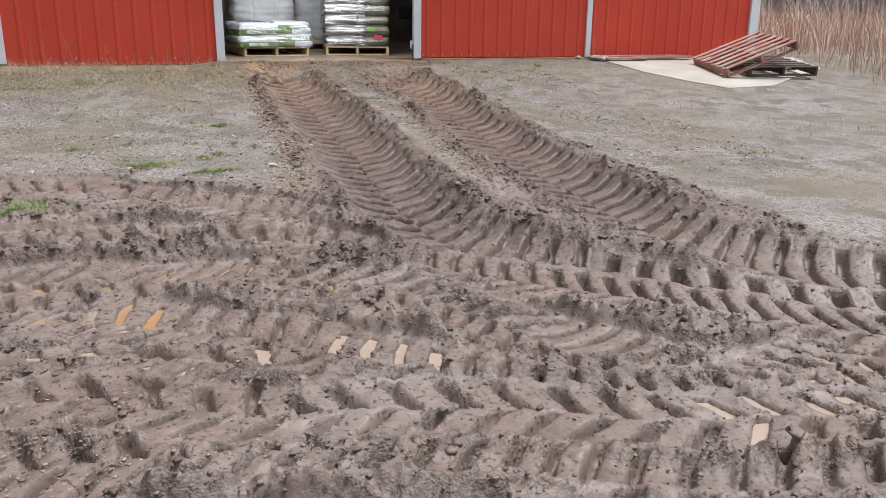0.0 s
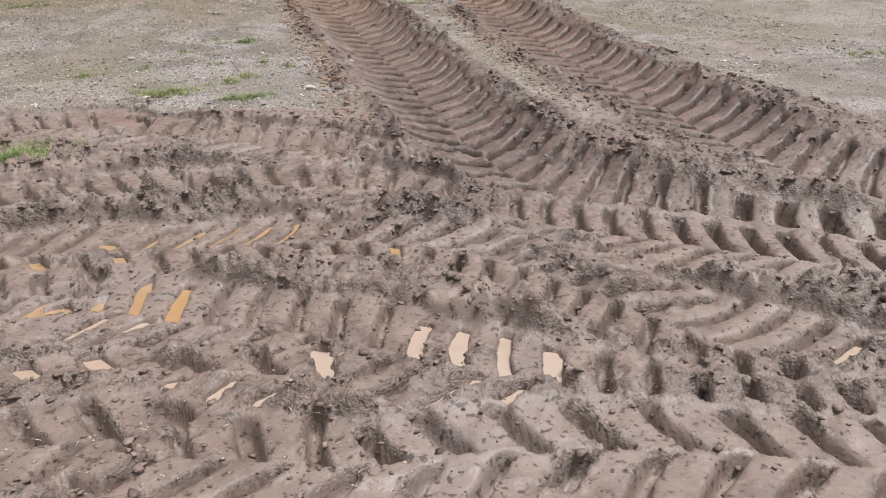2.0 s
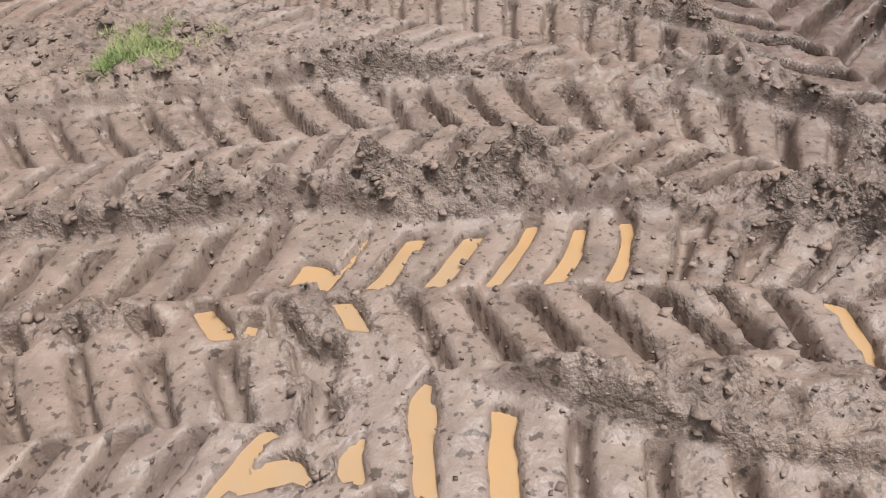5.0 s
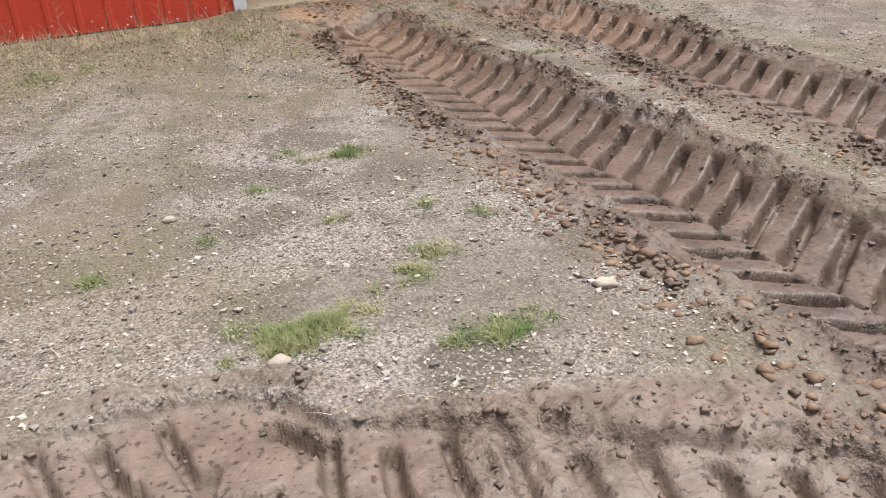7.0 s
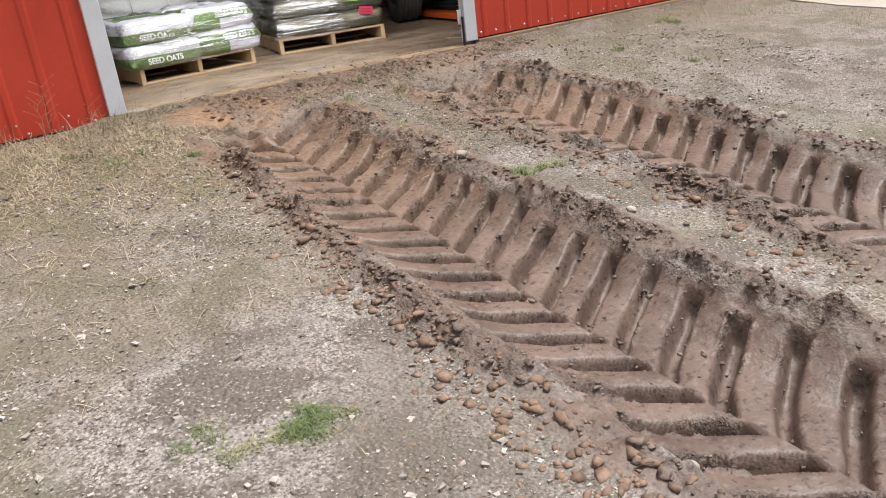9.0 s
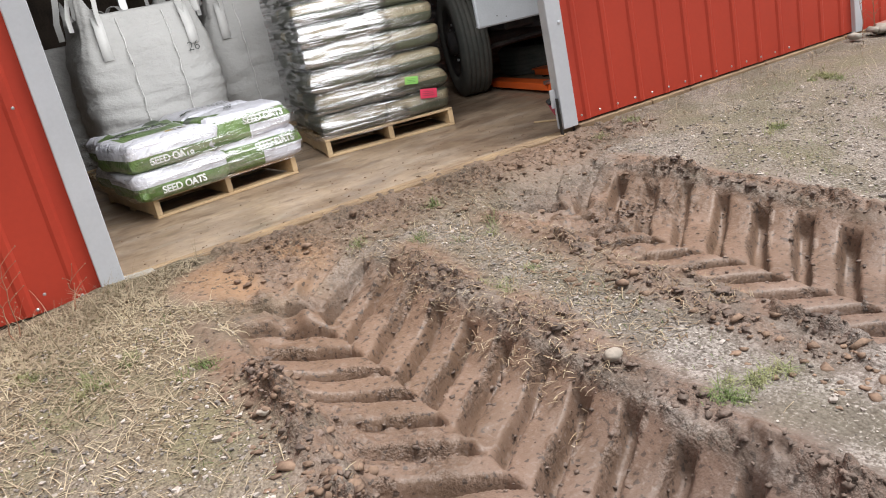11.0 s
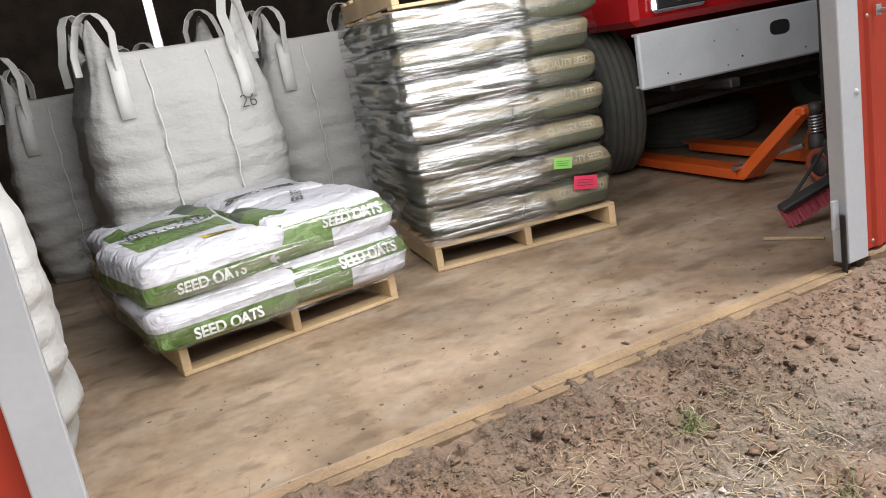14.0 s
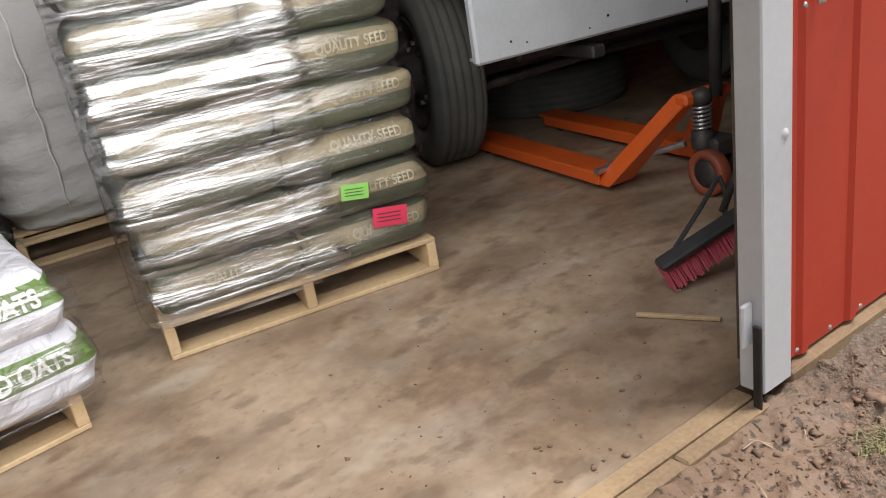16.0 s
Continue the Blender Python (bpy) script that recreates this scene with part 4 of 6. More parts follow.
    x, y = rng.uniform(-2.6, 4.2, 9000), rng.uniform(-6.2, -0.8, 9000)
    z, m = ground_many(x, y)
    keep = (m < 0.4) & (fbm(x, y, 1.3, 4, 3) > 0.0)
    blades("dead_litter", "brown dead stems and leaf bits on gravel", "litter", STRAW_DARK, x[keep], y[keep], z[keep] + 0.004, 0.05, 0.006, 2.6, rng, 2, 0.8)
    x, y = np.concatenate([rng.uniform(-3.8, -1.4, 2300), rng.uniform(-1.4, 0.1, 420)]), -0.06 - rng.gamma(1.5, 0.2, 2720)
    z, m = ground_many(x, y)
    blades("tall_straw", "tall bent straw against the red wall", "dry grass", STRAW, x, y, z, 0.22, 0.0040, 2.7, rng, 4, 0.25)
    # thin green growth over the yard, thicker towards the barn
    x, y = rng.uniform(-3.4, 6.0, 30000), -0.3 - rng.gamma(1.5, 1.1, 30000)
    z, m = ground_many(x, y)
    keep = (m < 0.3) & (y > -6.4) & (fbm(x, y, 1.7, 4, 1) > 0.06)
    blades("yard_grass", "thin patchy green and yellowed grass over gravel", "grass", GRASS, x[keep], y[keep], z[keep], 0.045, 0.0035, 2.4, rng, 2, 0.3)
    # green tufts
    tufts = ((-1.05, -5.2, 0.26, 0.16, 1500), (-0.56, -5.5, 0.22, 0.10, 650), (-0.62, -5.0, 0.09, 0.1, 260), (-0.42, -3.7, 0.2, 0.07, 360), (-0.65, -3.56, 0.07, 0.05, 80),
             (-1.62, -4.5, 0.07, 0.06, 110), (-1.72, -6.4, 0.22, 0.22, 1500), (-0.69, -4.43, 0.06, 0.06, 60), (-1.2, -4.37, 0.05, 0.04, 60), (-0.33, -4.48, 0.06, 0.05, 70),
             (1.45, -2.55, 0.14, 0.09, 170), (1.27, -2.55, 0.10, 0.07, 120), (3.4, -1.0, 0.10, 0.08, 160), (3.6, -1.6, 0.14, 0.08, 130), (4.4, -0.6, 0.3, 0.1, 220),
             (-0.3, -0.95, 0.18, 0.12, 160), (0.05, -1.15, 0.1, 0.08, 80), (1.0, -0.55, 0.06, 0.05, 45), (1.5, -0.42, 0.06, 0.05, 60), (1.25, -0.75, 0.06, 0.05, 60),
             (2.75, -0.28, 0.06, 0.05, 60), (3.1, -0.2, 0.1, 0.05, 70), (-1.6, -1.4, 0.4, 0.16, 420), (-2.4, -1.6, 0.5, 0.2, 420), (0.32, -6.6, 0.08, 0.06, 40), (4.1, -5.9, 0.3, 0.15, 240), (1.3, -1.3, 0.3, 0.3, 110), (1.5, -0.9, 0.3, 0.2, 90), (-0.5, -0.7, 0.3, 0.15, 120), (-0.9, -3.97, 0.09, 0.04, 90), (-0.15, -4.68, 0.07, 0.05, 80), (-0.49, -4.88, 0.10, 0.08, 200))
    group = "green tufts in the yard"
    for cx, cy, rx, ry, n in tufts:
        n = int(n * 3.2)
        k = max(5, n // 80)
        hub, which = rng.normal(0, 0.4, (k, 2)), rng.randint(0, k, n)
        x, y = cx + rx * hub[which, 0] + rng.normal(0, 0.016, n), cy + ry * hub[which, 1] + rng.normal(0, 0.016, n)
        z, m = ground_many(x, y)
        ob = blades("grass_tuft", "low tuft of green and yellowed grass in gravel", "grass tuft", GRASS, x, y, z, 0.058, 0.0030, 2.4, rng, 3, 0.25)
        tagged(ob, group=group)


scatter_yard()


def stone(at, r, seed, label):
    rng = np.random.RandomState(seed)
    bm = bmesh.new()
    bmesh.ops.create_icosphere(bm, subdivisions=3, radius=1)
    for v in bm.verts:
        k = 1 + 0.28 * noise.noise(v.co * 1.6 + Vector((seed, 0, 0))) + 0.06 * noise.noise(v.co * 6)
        v.co = Vector((v.co.x * r * 1.25, v.co.y * r, v.co.z * r * 0.62)) * k
    bmesh.ops.rotate(bm, verts=bm.verts, matrix=Matrix.Rotation(rng.uniform(0, 6), 3, "Z"))
    ob = finish("stone", bm, STONE, None, True)
    ob.location = (at[0], at[1], ground_z(*at) + r * 0.25)
    tagged(ob, label, "stone", "stones in the yard")


for k, (sx, sy, sr) in enumerate(((1.17, -2.17, 0.03), (0.16, -1.64, 0.02), (-0.13, -5.43, 0.03), (-1.17, -5.34, 0.03), (-1.29, -4.1, 0.022), (1.35, -3.2, 0.02),
                                  (2.9, -2.8, 0.03), (0.35, -4.4, 0.025))):
    stone((sx, sy), sr, k, "small pale rounded stone half bedded in gravel")

# ---- the barn ----
BARN_X0, BARN_X1, BARN_Y1, EAVE, HEAD, FLOOR = -6.0, 8.72, 9.0, 4.6, 3.9, -0.025


def ribbed(x0, x1, z0, z1, y, pitch=0.229, rise=0.010, phase=0.0):
    """Ribbed sheet: flat pans with trapezoid ribs, on a flat back."""
    xs = [(x0, 0.0)]
    k = math.ceil((x0 + 0.02 - phase) / pitch)
    while phase + k * pitch + 0.03 < x1:
        c = phase + k * pitch
        if c - 0.03 > x0:
            xs += [(c - 0.030, 0), (c - 0.014, rise), (c + 0.014, rise), (c + 0.030, 0)]
        k += 1
    xs.append((x1, 0.0))
    bm = bmesh.new()
    rows = []
    for z in (z0, z1):
        rows.append([bm.verts.new((x, y - d, z)) for x, d in xs])
        rows.append([bm.verts.new((x, y + 0.02, z)) for x, d in xs])
    a, ab, b, bb = rows
    for i in range(len(xs) - 1):
        bm.faces.new((a[i], a[i + 1], b[i + 1], b[i]))
        bm.faces.new((ab[i + 1], ab[i], bb[i], bb[i + 1]))
        bm.faces.new((a[i + 1], a[i], ab[i], ab[i + 1]))
        bm.faces.new((b[i], b[i + 1], bb[i + 1], bb[i]))
    bm.faces.new((a[0], b[0], bb[0], ab[0]))
    bm.faces.new((a[-1], ab[-1], bb[-1], b[-1]))
    return bm


def wall(name, lo, hi, mat, label):
    return tagged(finish(name, box(lo, hi, 0), mat), label, "wall", kind="structure")


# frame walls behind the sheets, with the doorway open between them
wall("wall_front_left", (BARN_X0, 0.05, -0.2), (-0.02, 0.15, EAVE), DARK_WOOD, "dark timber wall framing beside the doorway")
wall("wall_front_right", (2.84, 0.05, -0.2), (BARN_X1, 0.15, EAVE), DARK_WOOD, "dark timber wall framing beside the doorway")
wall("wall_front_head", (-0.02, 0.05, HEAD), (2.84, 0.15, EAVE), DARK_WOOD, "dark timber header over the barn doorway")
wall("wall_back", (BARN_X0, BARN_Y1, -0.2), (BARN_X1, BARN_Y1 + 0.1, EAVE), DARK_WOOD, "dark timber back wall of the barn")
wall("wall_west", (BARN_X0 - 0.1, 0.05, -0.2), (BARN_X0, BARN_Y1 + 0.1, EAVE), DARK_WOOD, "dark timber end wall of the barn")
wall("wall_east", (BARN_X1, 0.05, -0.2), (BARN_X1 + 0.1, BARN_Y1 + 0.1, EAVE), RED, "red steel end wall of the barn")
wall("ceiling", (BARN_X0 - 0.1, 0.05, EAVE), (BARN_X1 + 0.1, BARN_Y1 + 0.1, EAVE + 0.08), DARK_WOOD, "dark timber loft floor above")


def roof():
    bm = bmesh.new()
    ym, top = (BARN_Y1 + 0.1) / 2, EAVE + 2.4
    for y0, y1, z0, z1 in ((-0.4, ym, EAVE - 0.1, top), (ym, BARN_Y1 + 0.5, top, EAVE - 0.1)):
        for dz in (0.1,):
            v = [bm.verts.new(p) for p in ((BARN_X0 - 0.4, y0, z0 + dz), (BARN_X1 + 0.4, y0, z0 + dz), (BARN_X1 + 0.4, y1, z1 + dz), (BARN_X0 - 0.4, y1, z1 + dz))]
            bm.faces.new(v)
    r = bmesh.ops.extrude_face_region(bm, geom=list(bm.faces))
    bmesh.ops.translate(bm, verts=[g for g in r["geom"] if isinstance(g, bmesh.types.BMVert)], vec=(0, 0, 0.05))
    tagged(finish("roof", bm, STEEL), "grey steel barn roof", "roof", kind="structure")


roof()

slab = tagged(finish("floor", box((BARN_X0, 0.075, -0.22), (BARN_X1, BARN_Y1, FLOOR), 0.006), SLAB), "brown-stained wet concrete barn floor", "floor", kind="structure")
for k, (y0, y1, z) in enumerate(((-0.032, 0.014, -0.026), (0.017, 0.073, -0.022))):
    x = -0.05
    while x < 2.70:
        ln = 1.1 + 0.5 * ((k * 7 + int(x * 10)) % 3) / 2
        e = min(x + ln, 2.72)
        ob = finish("threshold_board", box((x, y0, -0.14), (e - 0.004, y1, z), 0.006), SILL_WOOD)
        tagged(ob, "weathered yellow timber board along the door threshold", "board", "threshold boards")
        x = e


def screws(parent, points, y):
    for x, z in points:
        bm = lathe(((0.0, 0.006), (0.005, 0.005), (0.008, 0.002), (0.008, 0.0)), 8, "Y")
        bmesh.ops.translate(bm, verts=bm.verts, vec=(x, y, z))
        part("screw", bm, STEEL, parent)


def pull_handle(parent, x0, x1, z, y):
    """A bent bar handle on two plates."""
    h = part("pull_handle", tube(((x0 + 0.015, y, z), (x0 + 0.02, y - 0.035, z), (x0 + 0.035, y - 0.045, z), (x1 - 0.035, y - 0.045, z + 0.004), (x1 - 0.02, y - 0.035, z + 0.004), (x1 - 0.015, y, z + 0.004)), 0.008, 8), STEEL, parent, "bright zinc pull handle")
    for x in (x0, x1 - 0.03):
        p = part("mounting_plate", box((x, y - 0.006, z - 0.018), (x + 0.03, y, z + 0.022), 0.002), STEEL, h)


def left_door():
    d = thing("sliding_door", (0, 0, 0), "red ribbed steel sliding barn door with white edge trim", "door", "sliding barn doors", "structure")
    part("panel", ribbed(-2.70, -0.105, -0.055, HEAD, 0.012, phase=-0.21), RED, d)
    part("edge_trim", box((-0.11, -0.022, -0.035), (0.0, 0.045, HEAD), 0.004), WHITE, d, "dented white steel edge trim")
    part("edge_trim", box((-2.80, -0.022, -0.035), (-2.69, 0.045, HEAD), 0.004), WHITE, d, "white steel edge trim")
    pull_handle(d, -0.43, -0.265, 0.86, -0.008)
    screws(d, [(-0.20, 0.87), (-0.62, 0.84), (-0.86, 0.84), (-1.2, 0.84), (-1.5, 0.84)] + [(-0.35 - 0.305 * k, 0.03) for k in range(7)] + [(-0.2 - 0.2 * k, -0.03) for k in range(10)], -0.008)


left_door()


def right_door():
    d = thing("sliding_door", (0, 0, 0), "red ribbed steel sliding barn door with dented white trim", "door", "sliding barn doors", "structure")
    part("panel", ribbed(2.81, 5.56, 0.012, HEAD, 0.012, phase=2.92), RED, d)
    part("edge_trim", box((2.70, -0.025, 0.0), (2.815, 0.045, HEAD), 0.004), WHITE, d, "dented white steel edge trim")
    part("edge_trim", box((5.56, -0.022, 0.0), (5.65, 0.045, HEAD), 0.004), WHITE, d, "white steel edge trim")
    dent = lathe(((0.0, 0.006), (0.008, 0.004), (0.014, 0.0)), 10, "Y")
    bmesh.ops.translate(dent, verts=dent.verts, vec=(2.785, -0.025, 0.64))
    part("dent", dent, WHITE, d, "raised dent in the trim", True)
    pull_handle(d, 2.93, 3.12, 0.91, -0.008)
    screws(d, [(2.74, 0.06), (2.74, 0.95), (2.88, 0.9), (3.2, 0.9)] + [(2.86 + 0.15 * k, 0.05) for k in range(14)], -0.010)
    b = part("floor_guide", box((2.677, -0.030, -0.09), (2.688, -0.008, 0.20), 0.003), DARK, d, "black iron floor guide")
    part("guide_plate", box((2.655, 0.0, 0.14), (2.694, 0.012, 0.255), 0.004), WHITE, d, "chipped white guide plate")


right_door()

east = thing("wall_sheeting", (0, 0, 0), "red ribbed steel siding with white corner trim", "siding", kind="structure")
part("panel", ribbed(5.65, 8.68, 0.0, HEAD, 0.012, phase=5.7), RED, east)
part("corner_trim", box((8.68, -0.03, -0.05), (8.86, 0.10, HEAD), 0.004), WHITE, east, "white corner trim")
west = thing("wall_sheeting", (0, 0, 0), "red ribbed steel siding at the barn's end", "siding", kind="structure")
part("panel", ribbed(BARN_X0 - 0.1, -2.80, -0.055, HEAD, 0.012, phase=-0.16), RED, west)
part("upper_panel", ribbed(BARN_X0 - 0.1, 8.72, HEAD + 0.005, EAVE + 0.05, 0.012, phase=-0.16), RED, west)
x = 2.83
for ln in (0.62, 0.35, 0.75, 0.9, 0.8, 0.9, 1.0, 0.5):
    tagged(finish("skirt_board", box((x, -0.018, -0.16), (x + ln - 0.008, 0.045, -0.001), 0.005), SILL_WOOD), "weathered pinkish timber board under the siding", "board", "skirt boards")
    x += ln
bm = box((-0.03, -0.06, -0.16), (0.17, 0.07, -0.02), 0.03)
for v in bm.verts:
    v.co += Vector((1, 1, 1)) * 0.012 * noise.noise(v.co * 14)
tagged(finish("footing_stone", bm, PAD), "rough pale concrete footing at the door jamb", "footing")

# ---- pallets ----


def pallet_parts(p, mat, w=1.016, d=1.22, h=0.135):
    """Stringer pallet: three stringers along y, boards above and below."""
    t = 0.018
    for x in (0.0, w / 2 - 0.019, w - 0.038):
        part("stringer", box((x, 0.0, t), (x + 0.038, d, h - t), 0.003), mat, p)
    n = 7
    for k in range(n):
        y = k * (d - 0.09) / (n - 1)
        part("deck_board", box((0, y, h - t), (w, y + 0.09, h), 0.003), mat, p)
    for y in (0, d / 2 - 0.05, d - 0.10):
        part("bottom_board", box((0, y, 0.0), (w, y + 0.10, t), 0.003), mat, p)


A1, A2 = 7.0, -9.8
p1 = thing("pallet", (0.386, 1.207, FLOOR + 0.001), "pale wooden stringer pallet on the concrete floor", "pallet", "loaded pallets", turn=A1)
pallet_parts(p1, PALE_WOOD)
p2 = thing("pallet", (1.708, 1.535, FLOOR + 0.001), "pale wooden stringer pallet under a wrapped sack stack", "pallet", "loaded pallets", turn=A2)
pallet_parts(p2, PALE_WOOD)
p3 = thing("pallet", (1.728, 1.555, FLOOR + 1.285), "pale wooden pallet on top of the wrapped stack", "pallet", "loaded pallets", turn=A2)
pallet_parts(p3, PALE_WOOD)
p4 = thing("pallet", (1.50, 3.10, FLOOR + 0.001), "wooden pallet under bulk bags", "pallet", "loaded pallets", turn=-6)
pallet_parts(p4, PALE_WOOD)
p5 = thing("pallet", (0.28, 2.62, FLOOR + 0.001), "wooden pallet under a bulk bag", "pallet", "loaded pallets", turn=4)
pallet_parts(p5, PALE_WOOD)

# ---- sacks ----


def sgn_pow(a, e):
    return math.copysign(abs(a) ** e, a)


def sack_mesh(w, d, h, seed, mats, pick, nu=44, nv=22, e1=0.30, e2=0.15, crease=0.018):
    """A plump sack lying flat; pick(x, y, z) gives the material slot of a face."""
    bm = bmesh.new()
    rows = []
    off = Vector((seed * 3.7, seed * 1.3, 0))
    for j in range(nv + 1):
        t = -math.pi / 2 + math.pi * j / nv
        row = []
        for i in range(nu):
            a = 2 * math.pi * i / nu
            ct, st = sgn_pow(math.cos(t), e1), sgn_pow(math.sin(t), e1 * 1.35)
            v = Vector((w / 2 * ct * sgn_pow(math.cos(a), e2), d / 2 * ct * sgn_pow(math.sin(a), e2), h / 2 * st))
            n = noise.noise(Vector((v.x * 5, v.y * 5, v.z * 9)) + off) + 0.5 * noise.noise(Vector((v.x * 14, v.y * 14, v.z * 16)) + off)
            edge = abs(st) < 0.5
            v *= 1 + crease * n / max(w, d) * 4
            v.z += crease * n * (0.8 if not edge else 0.4)
            row.append(bm.verts.new(v))
        rows.append(row)
    for j in range(nv):
        for i in range(nu):
            f = bm.faces.new((rows[j][i], rows[j][(i + 1) % nu], rows[j + 1][(i + 1) % nu], rows[j + 1][i]))
            c = f.calc_center_median()
            f.material_index = pick(c.x, c.y, c.z)
    bmesh.ops.remove_doubles(bm, verts=bm.verts, dist=1e-5)
    return bm


def oat_sack(name, at, turn, w, d, h, seed, band, text_x, top=None, words=(), emblem=None):
    """band -1: green print low on the front, +1: high."""
    s = thing(name, at, "white and green plastic sack of seed oats", "seed sack", "seed oat sacks", turn=turn)

    def pick(x, y, z):
        if top and z > h * 0.30:
            for (x0, x1, y0, y1, k) in top:
                if x0 < x < x1 and y0 < y < y1:
                    return k
        if z < h * 0.33 and (y < -d * 0.25 or abs(x) > w * 0.42):
            if band > 0 and -w * 0.45 < x < -w * 0.08 - 0.6 * z:
                return 1
            return 1 if (z < -0.006 if band < 0 else z > 0.0) else 0
        return 0

    body = part("sack_body", sack_mesh(w, d, h, seed, None, pick), [BAG_WHITE, BAG_GREEN, BAG_DARKGREEN], s, smooth=True)
    for text, tx, ty, size, width, rot in words:
        text_part(text, size, pose(tx, ty, h / 2, 0, 0, rot), INK_DARK, s, width=width, extrude=0, onto=body, way=(0, 0, -1))
    if emblem:
        for k, (ew, eh, mat) in enumerate(((0.15, 0.06, YELLOW), (0.09, 0.035, INK_DARK))):
            bm = bmesh.new()
            bmesh.ops.create_grid(bm, x_segments=6, y_segments=3, size=0.5, matrix=pose(emblem[0], emblem[1], h / 2) @ Matrix.Diagonal((ew, eh, 1, 1)))
            drape(part("emblem", bm, mat, s, "yellow and black printed emblem").data, body, (0, 0, -1), 0.003 + 0.002 * k)
    if text_x is not None:
        z = -0.038 if band < 0 else 0.033
        m = pose(text_x, -d / 2 - 0.011, z, 90, 0, 0)
        text_part("SEED OATS", 0.064, m, INK, s, width=0.29, extrude=0, onto=body, bold=0.03)
    return s


def on_pallet(origin, turn, x, y, z):
    v = Matrix.Rotation(radians(turn), 3, "Z") @ Vector((x, y, 0))
    return (origin[0] + v.x, origin[1] + v.y, z)


O1 = (0.386, 1.207)
LH = 0.182
for k in range(2):
    z = FLOOR + 0.136 + LH * (k + 0.5)
    dx = -0.02 if k else 0.0
    topL = ((-0.22, 0.26, 0.02, 0.10, 1),) if k else None
    topR = ((-0.30, -0.10, -0.26, 0.10, 1), (-0.34, -0.10, 0.10, 0.30, 2)) if k else None
    oat_sack("seed_sack", on_pallet(O1, A1, 0.225 + dx, 0.265 + 0.03 * k, z - 0.008), A1 + (3 if k else 0), 0.61, 0.66, LH + 0.022, 1 + k, -1, -0.02 if not k else -0.03, topL, *((((("SEED OATS"), -0.02, 0.17, 0.075, 0.40, 0), ("SEED OATS", -0.03, -0.03, 0.07, 0.30, 8)), (0.09, -0.19)) if k else ()))
    oat_sack("seed_sack", on_pallet(O1, A1, 0.785 + dx, 0.265 + 0.05 * k, z + 0.006), A1 - 2, 0.60, 0.66, LH + 0.026, 5 + k, 1, 0.10, topR, *(((("SEED OATS", 0.02, 0.06, 0.075, 0.34, 70),),) if k else ()))
    oat_sack("seed_sack", on_pallet(O1, A1, 0.235, 0.88, z), A1, 0.56, 0.62, LH + 0.012, 9 + k, -1, None, ((-0.25, 0.25, -0.2, -0.05, 1), (0.12, 0.3, 0.0, 0.3, 2)) if k else None, *(((("SEED OATS", 0.0, -0.24, 0.08, 0.42, 0),),) if k else ()))
    oat_sack("seed_sack", on_pallet(O1, A1, 0.775, 0.88, z + 0.02), A1, 0.56, 0.62, LH + 0.022, 13 + k, 1, None, ((-0.3, 0.3, -0.08, 0.02, 2),) if k else None, *(((("SEED OATS", -0.02, -0.18, 0.08, 0.42, 5),),) if k else ()))


def film_wrap(origin, turn, x0, x1, y0, y1, z0, z1, mat, layers, seed, amp=0.012):
    """Stretch film drawn round a stack, pulled in between its layers."""
    s = thing("stretch_film", (origin[0], origin[1], FLOOR), "clear wrinkled stretch film wrapped round stacked sacks", "stretch film", turn=turn)
    bm = bmesh.new()
    cx, cy, hx, hy = (x0 + x1) / 2, (y0 + y1) / 2, (x1 - x0) / 2, (y1 - y0) / 2
    nu, nv = 140, max(30, layers * 12)
    rows = []
    for j in range(nv + 1):
        f = j / nv
        z = z0 + (z1 - z0) * f
        row = []
        for i in range(nu):
            a = 2 * math.pi * i / nu
            ca, sa = sgn_pow(math.cos(a), 0.16), sgn_pow(math.sin(a), 0.16)
            pinch = 1 - amp * 1.4 * (0.5 + 0.5 * math.cos(2 * math.pi * f * layers))
            n = amp * noise.noise(Vector((ca * 2.2 + sa * 3 + seed, sa * 2.2, z * 22 + ca * 2.5))) * 0.9
            row.append(bm.verts.new((cx + hx * ca * (pinch + n), cy + hy * sa * (pinch + n), z)))
        rows.append(row)
    for j in range(nv):
        for i in range(nu):
            bm.faces.new((rows[j][i], rows[j][(i + 1) % nu], rows[j + 1][(i + 1) % nu], rows[j + 1][i]))
    part("film_sheet", bm, mat, s, smooth=True)


film_wrap(O1, A1, -0.105, 1.11, -0.085, 1.22, 0.13, 0.50, FILM_LIGHT, 2, 1.0)

# dark sacks under heavy film
O2 = (1.708, 1.535)
LAYERS, SH = 7, (1.275 - 0.137) / 7


def seed_sack(at, turn, w, d, h, seed, printed):
    s = thing("seed_sack", at, "olive green sack of seed with a tan printed band", "seed sack", "stacked dark seed sacks", turn=turn)
    body = part("sack_body", sack_mesh(w, d, h, seed, None, lambda x, y, z: 1 if (z > h * 0.02 and z < h * 0.36 and y < -d * 0.3) else 0, 40, 16, 0.45, 0.2, 0.012), [SEED_GREEN, SEED_TAN], s, smooth=True)
    if printed:
        text_part("QUALITY SEED", 0.05, pose(printed, -d / 2 - 0.006, h * 0.16, 90, 0, 0), INK_TAN, s, width=0.26, extrude=0, onto=body)
    return s


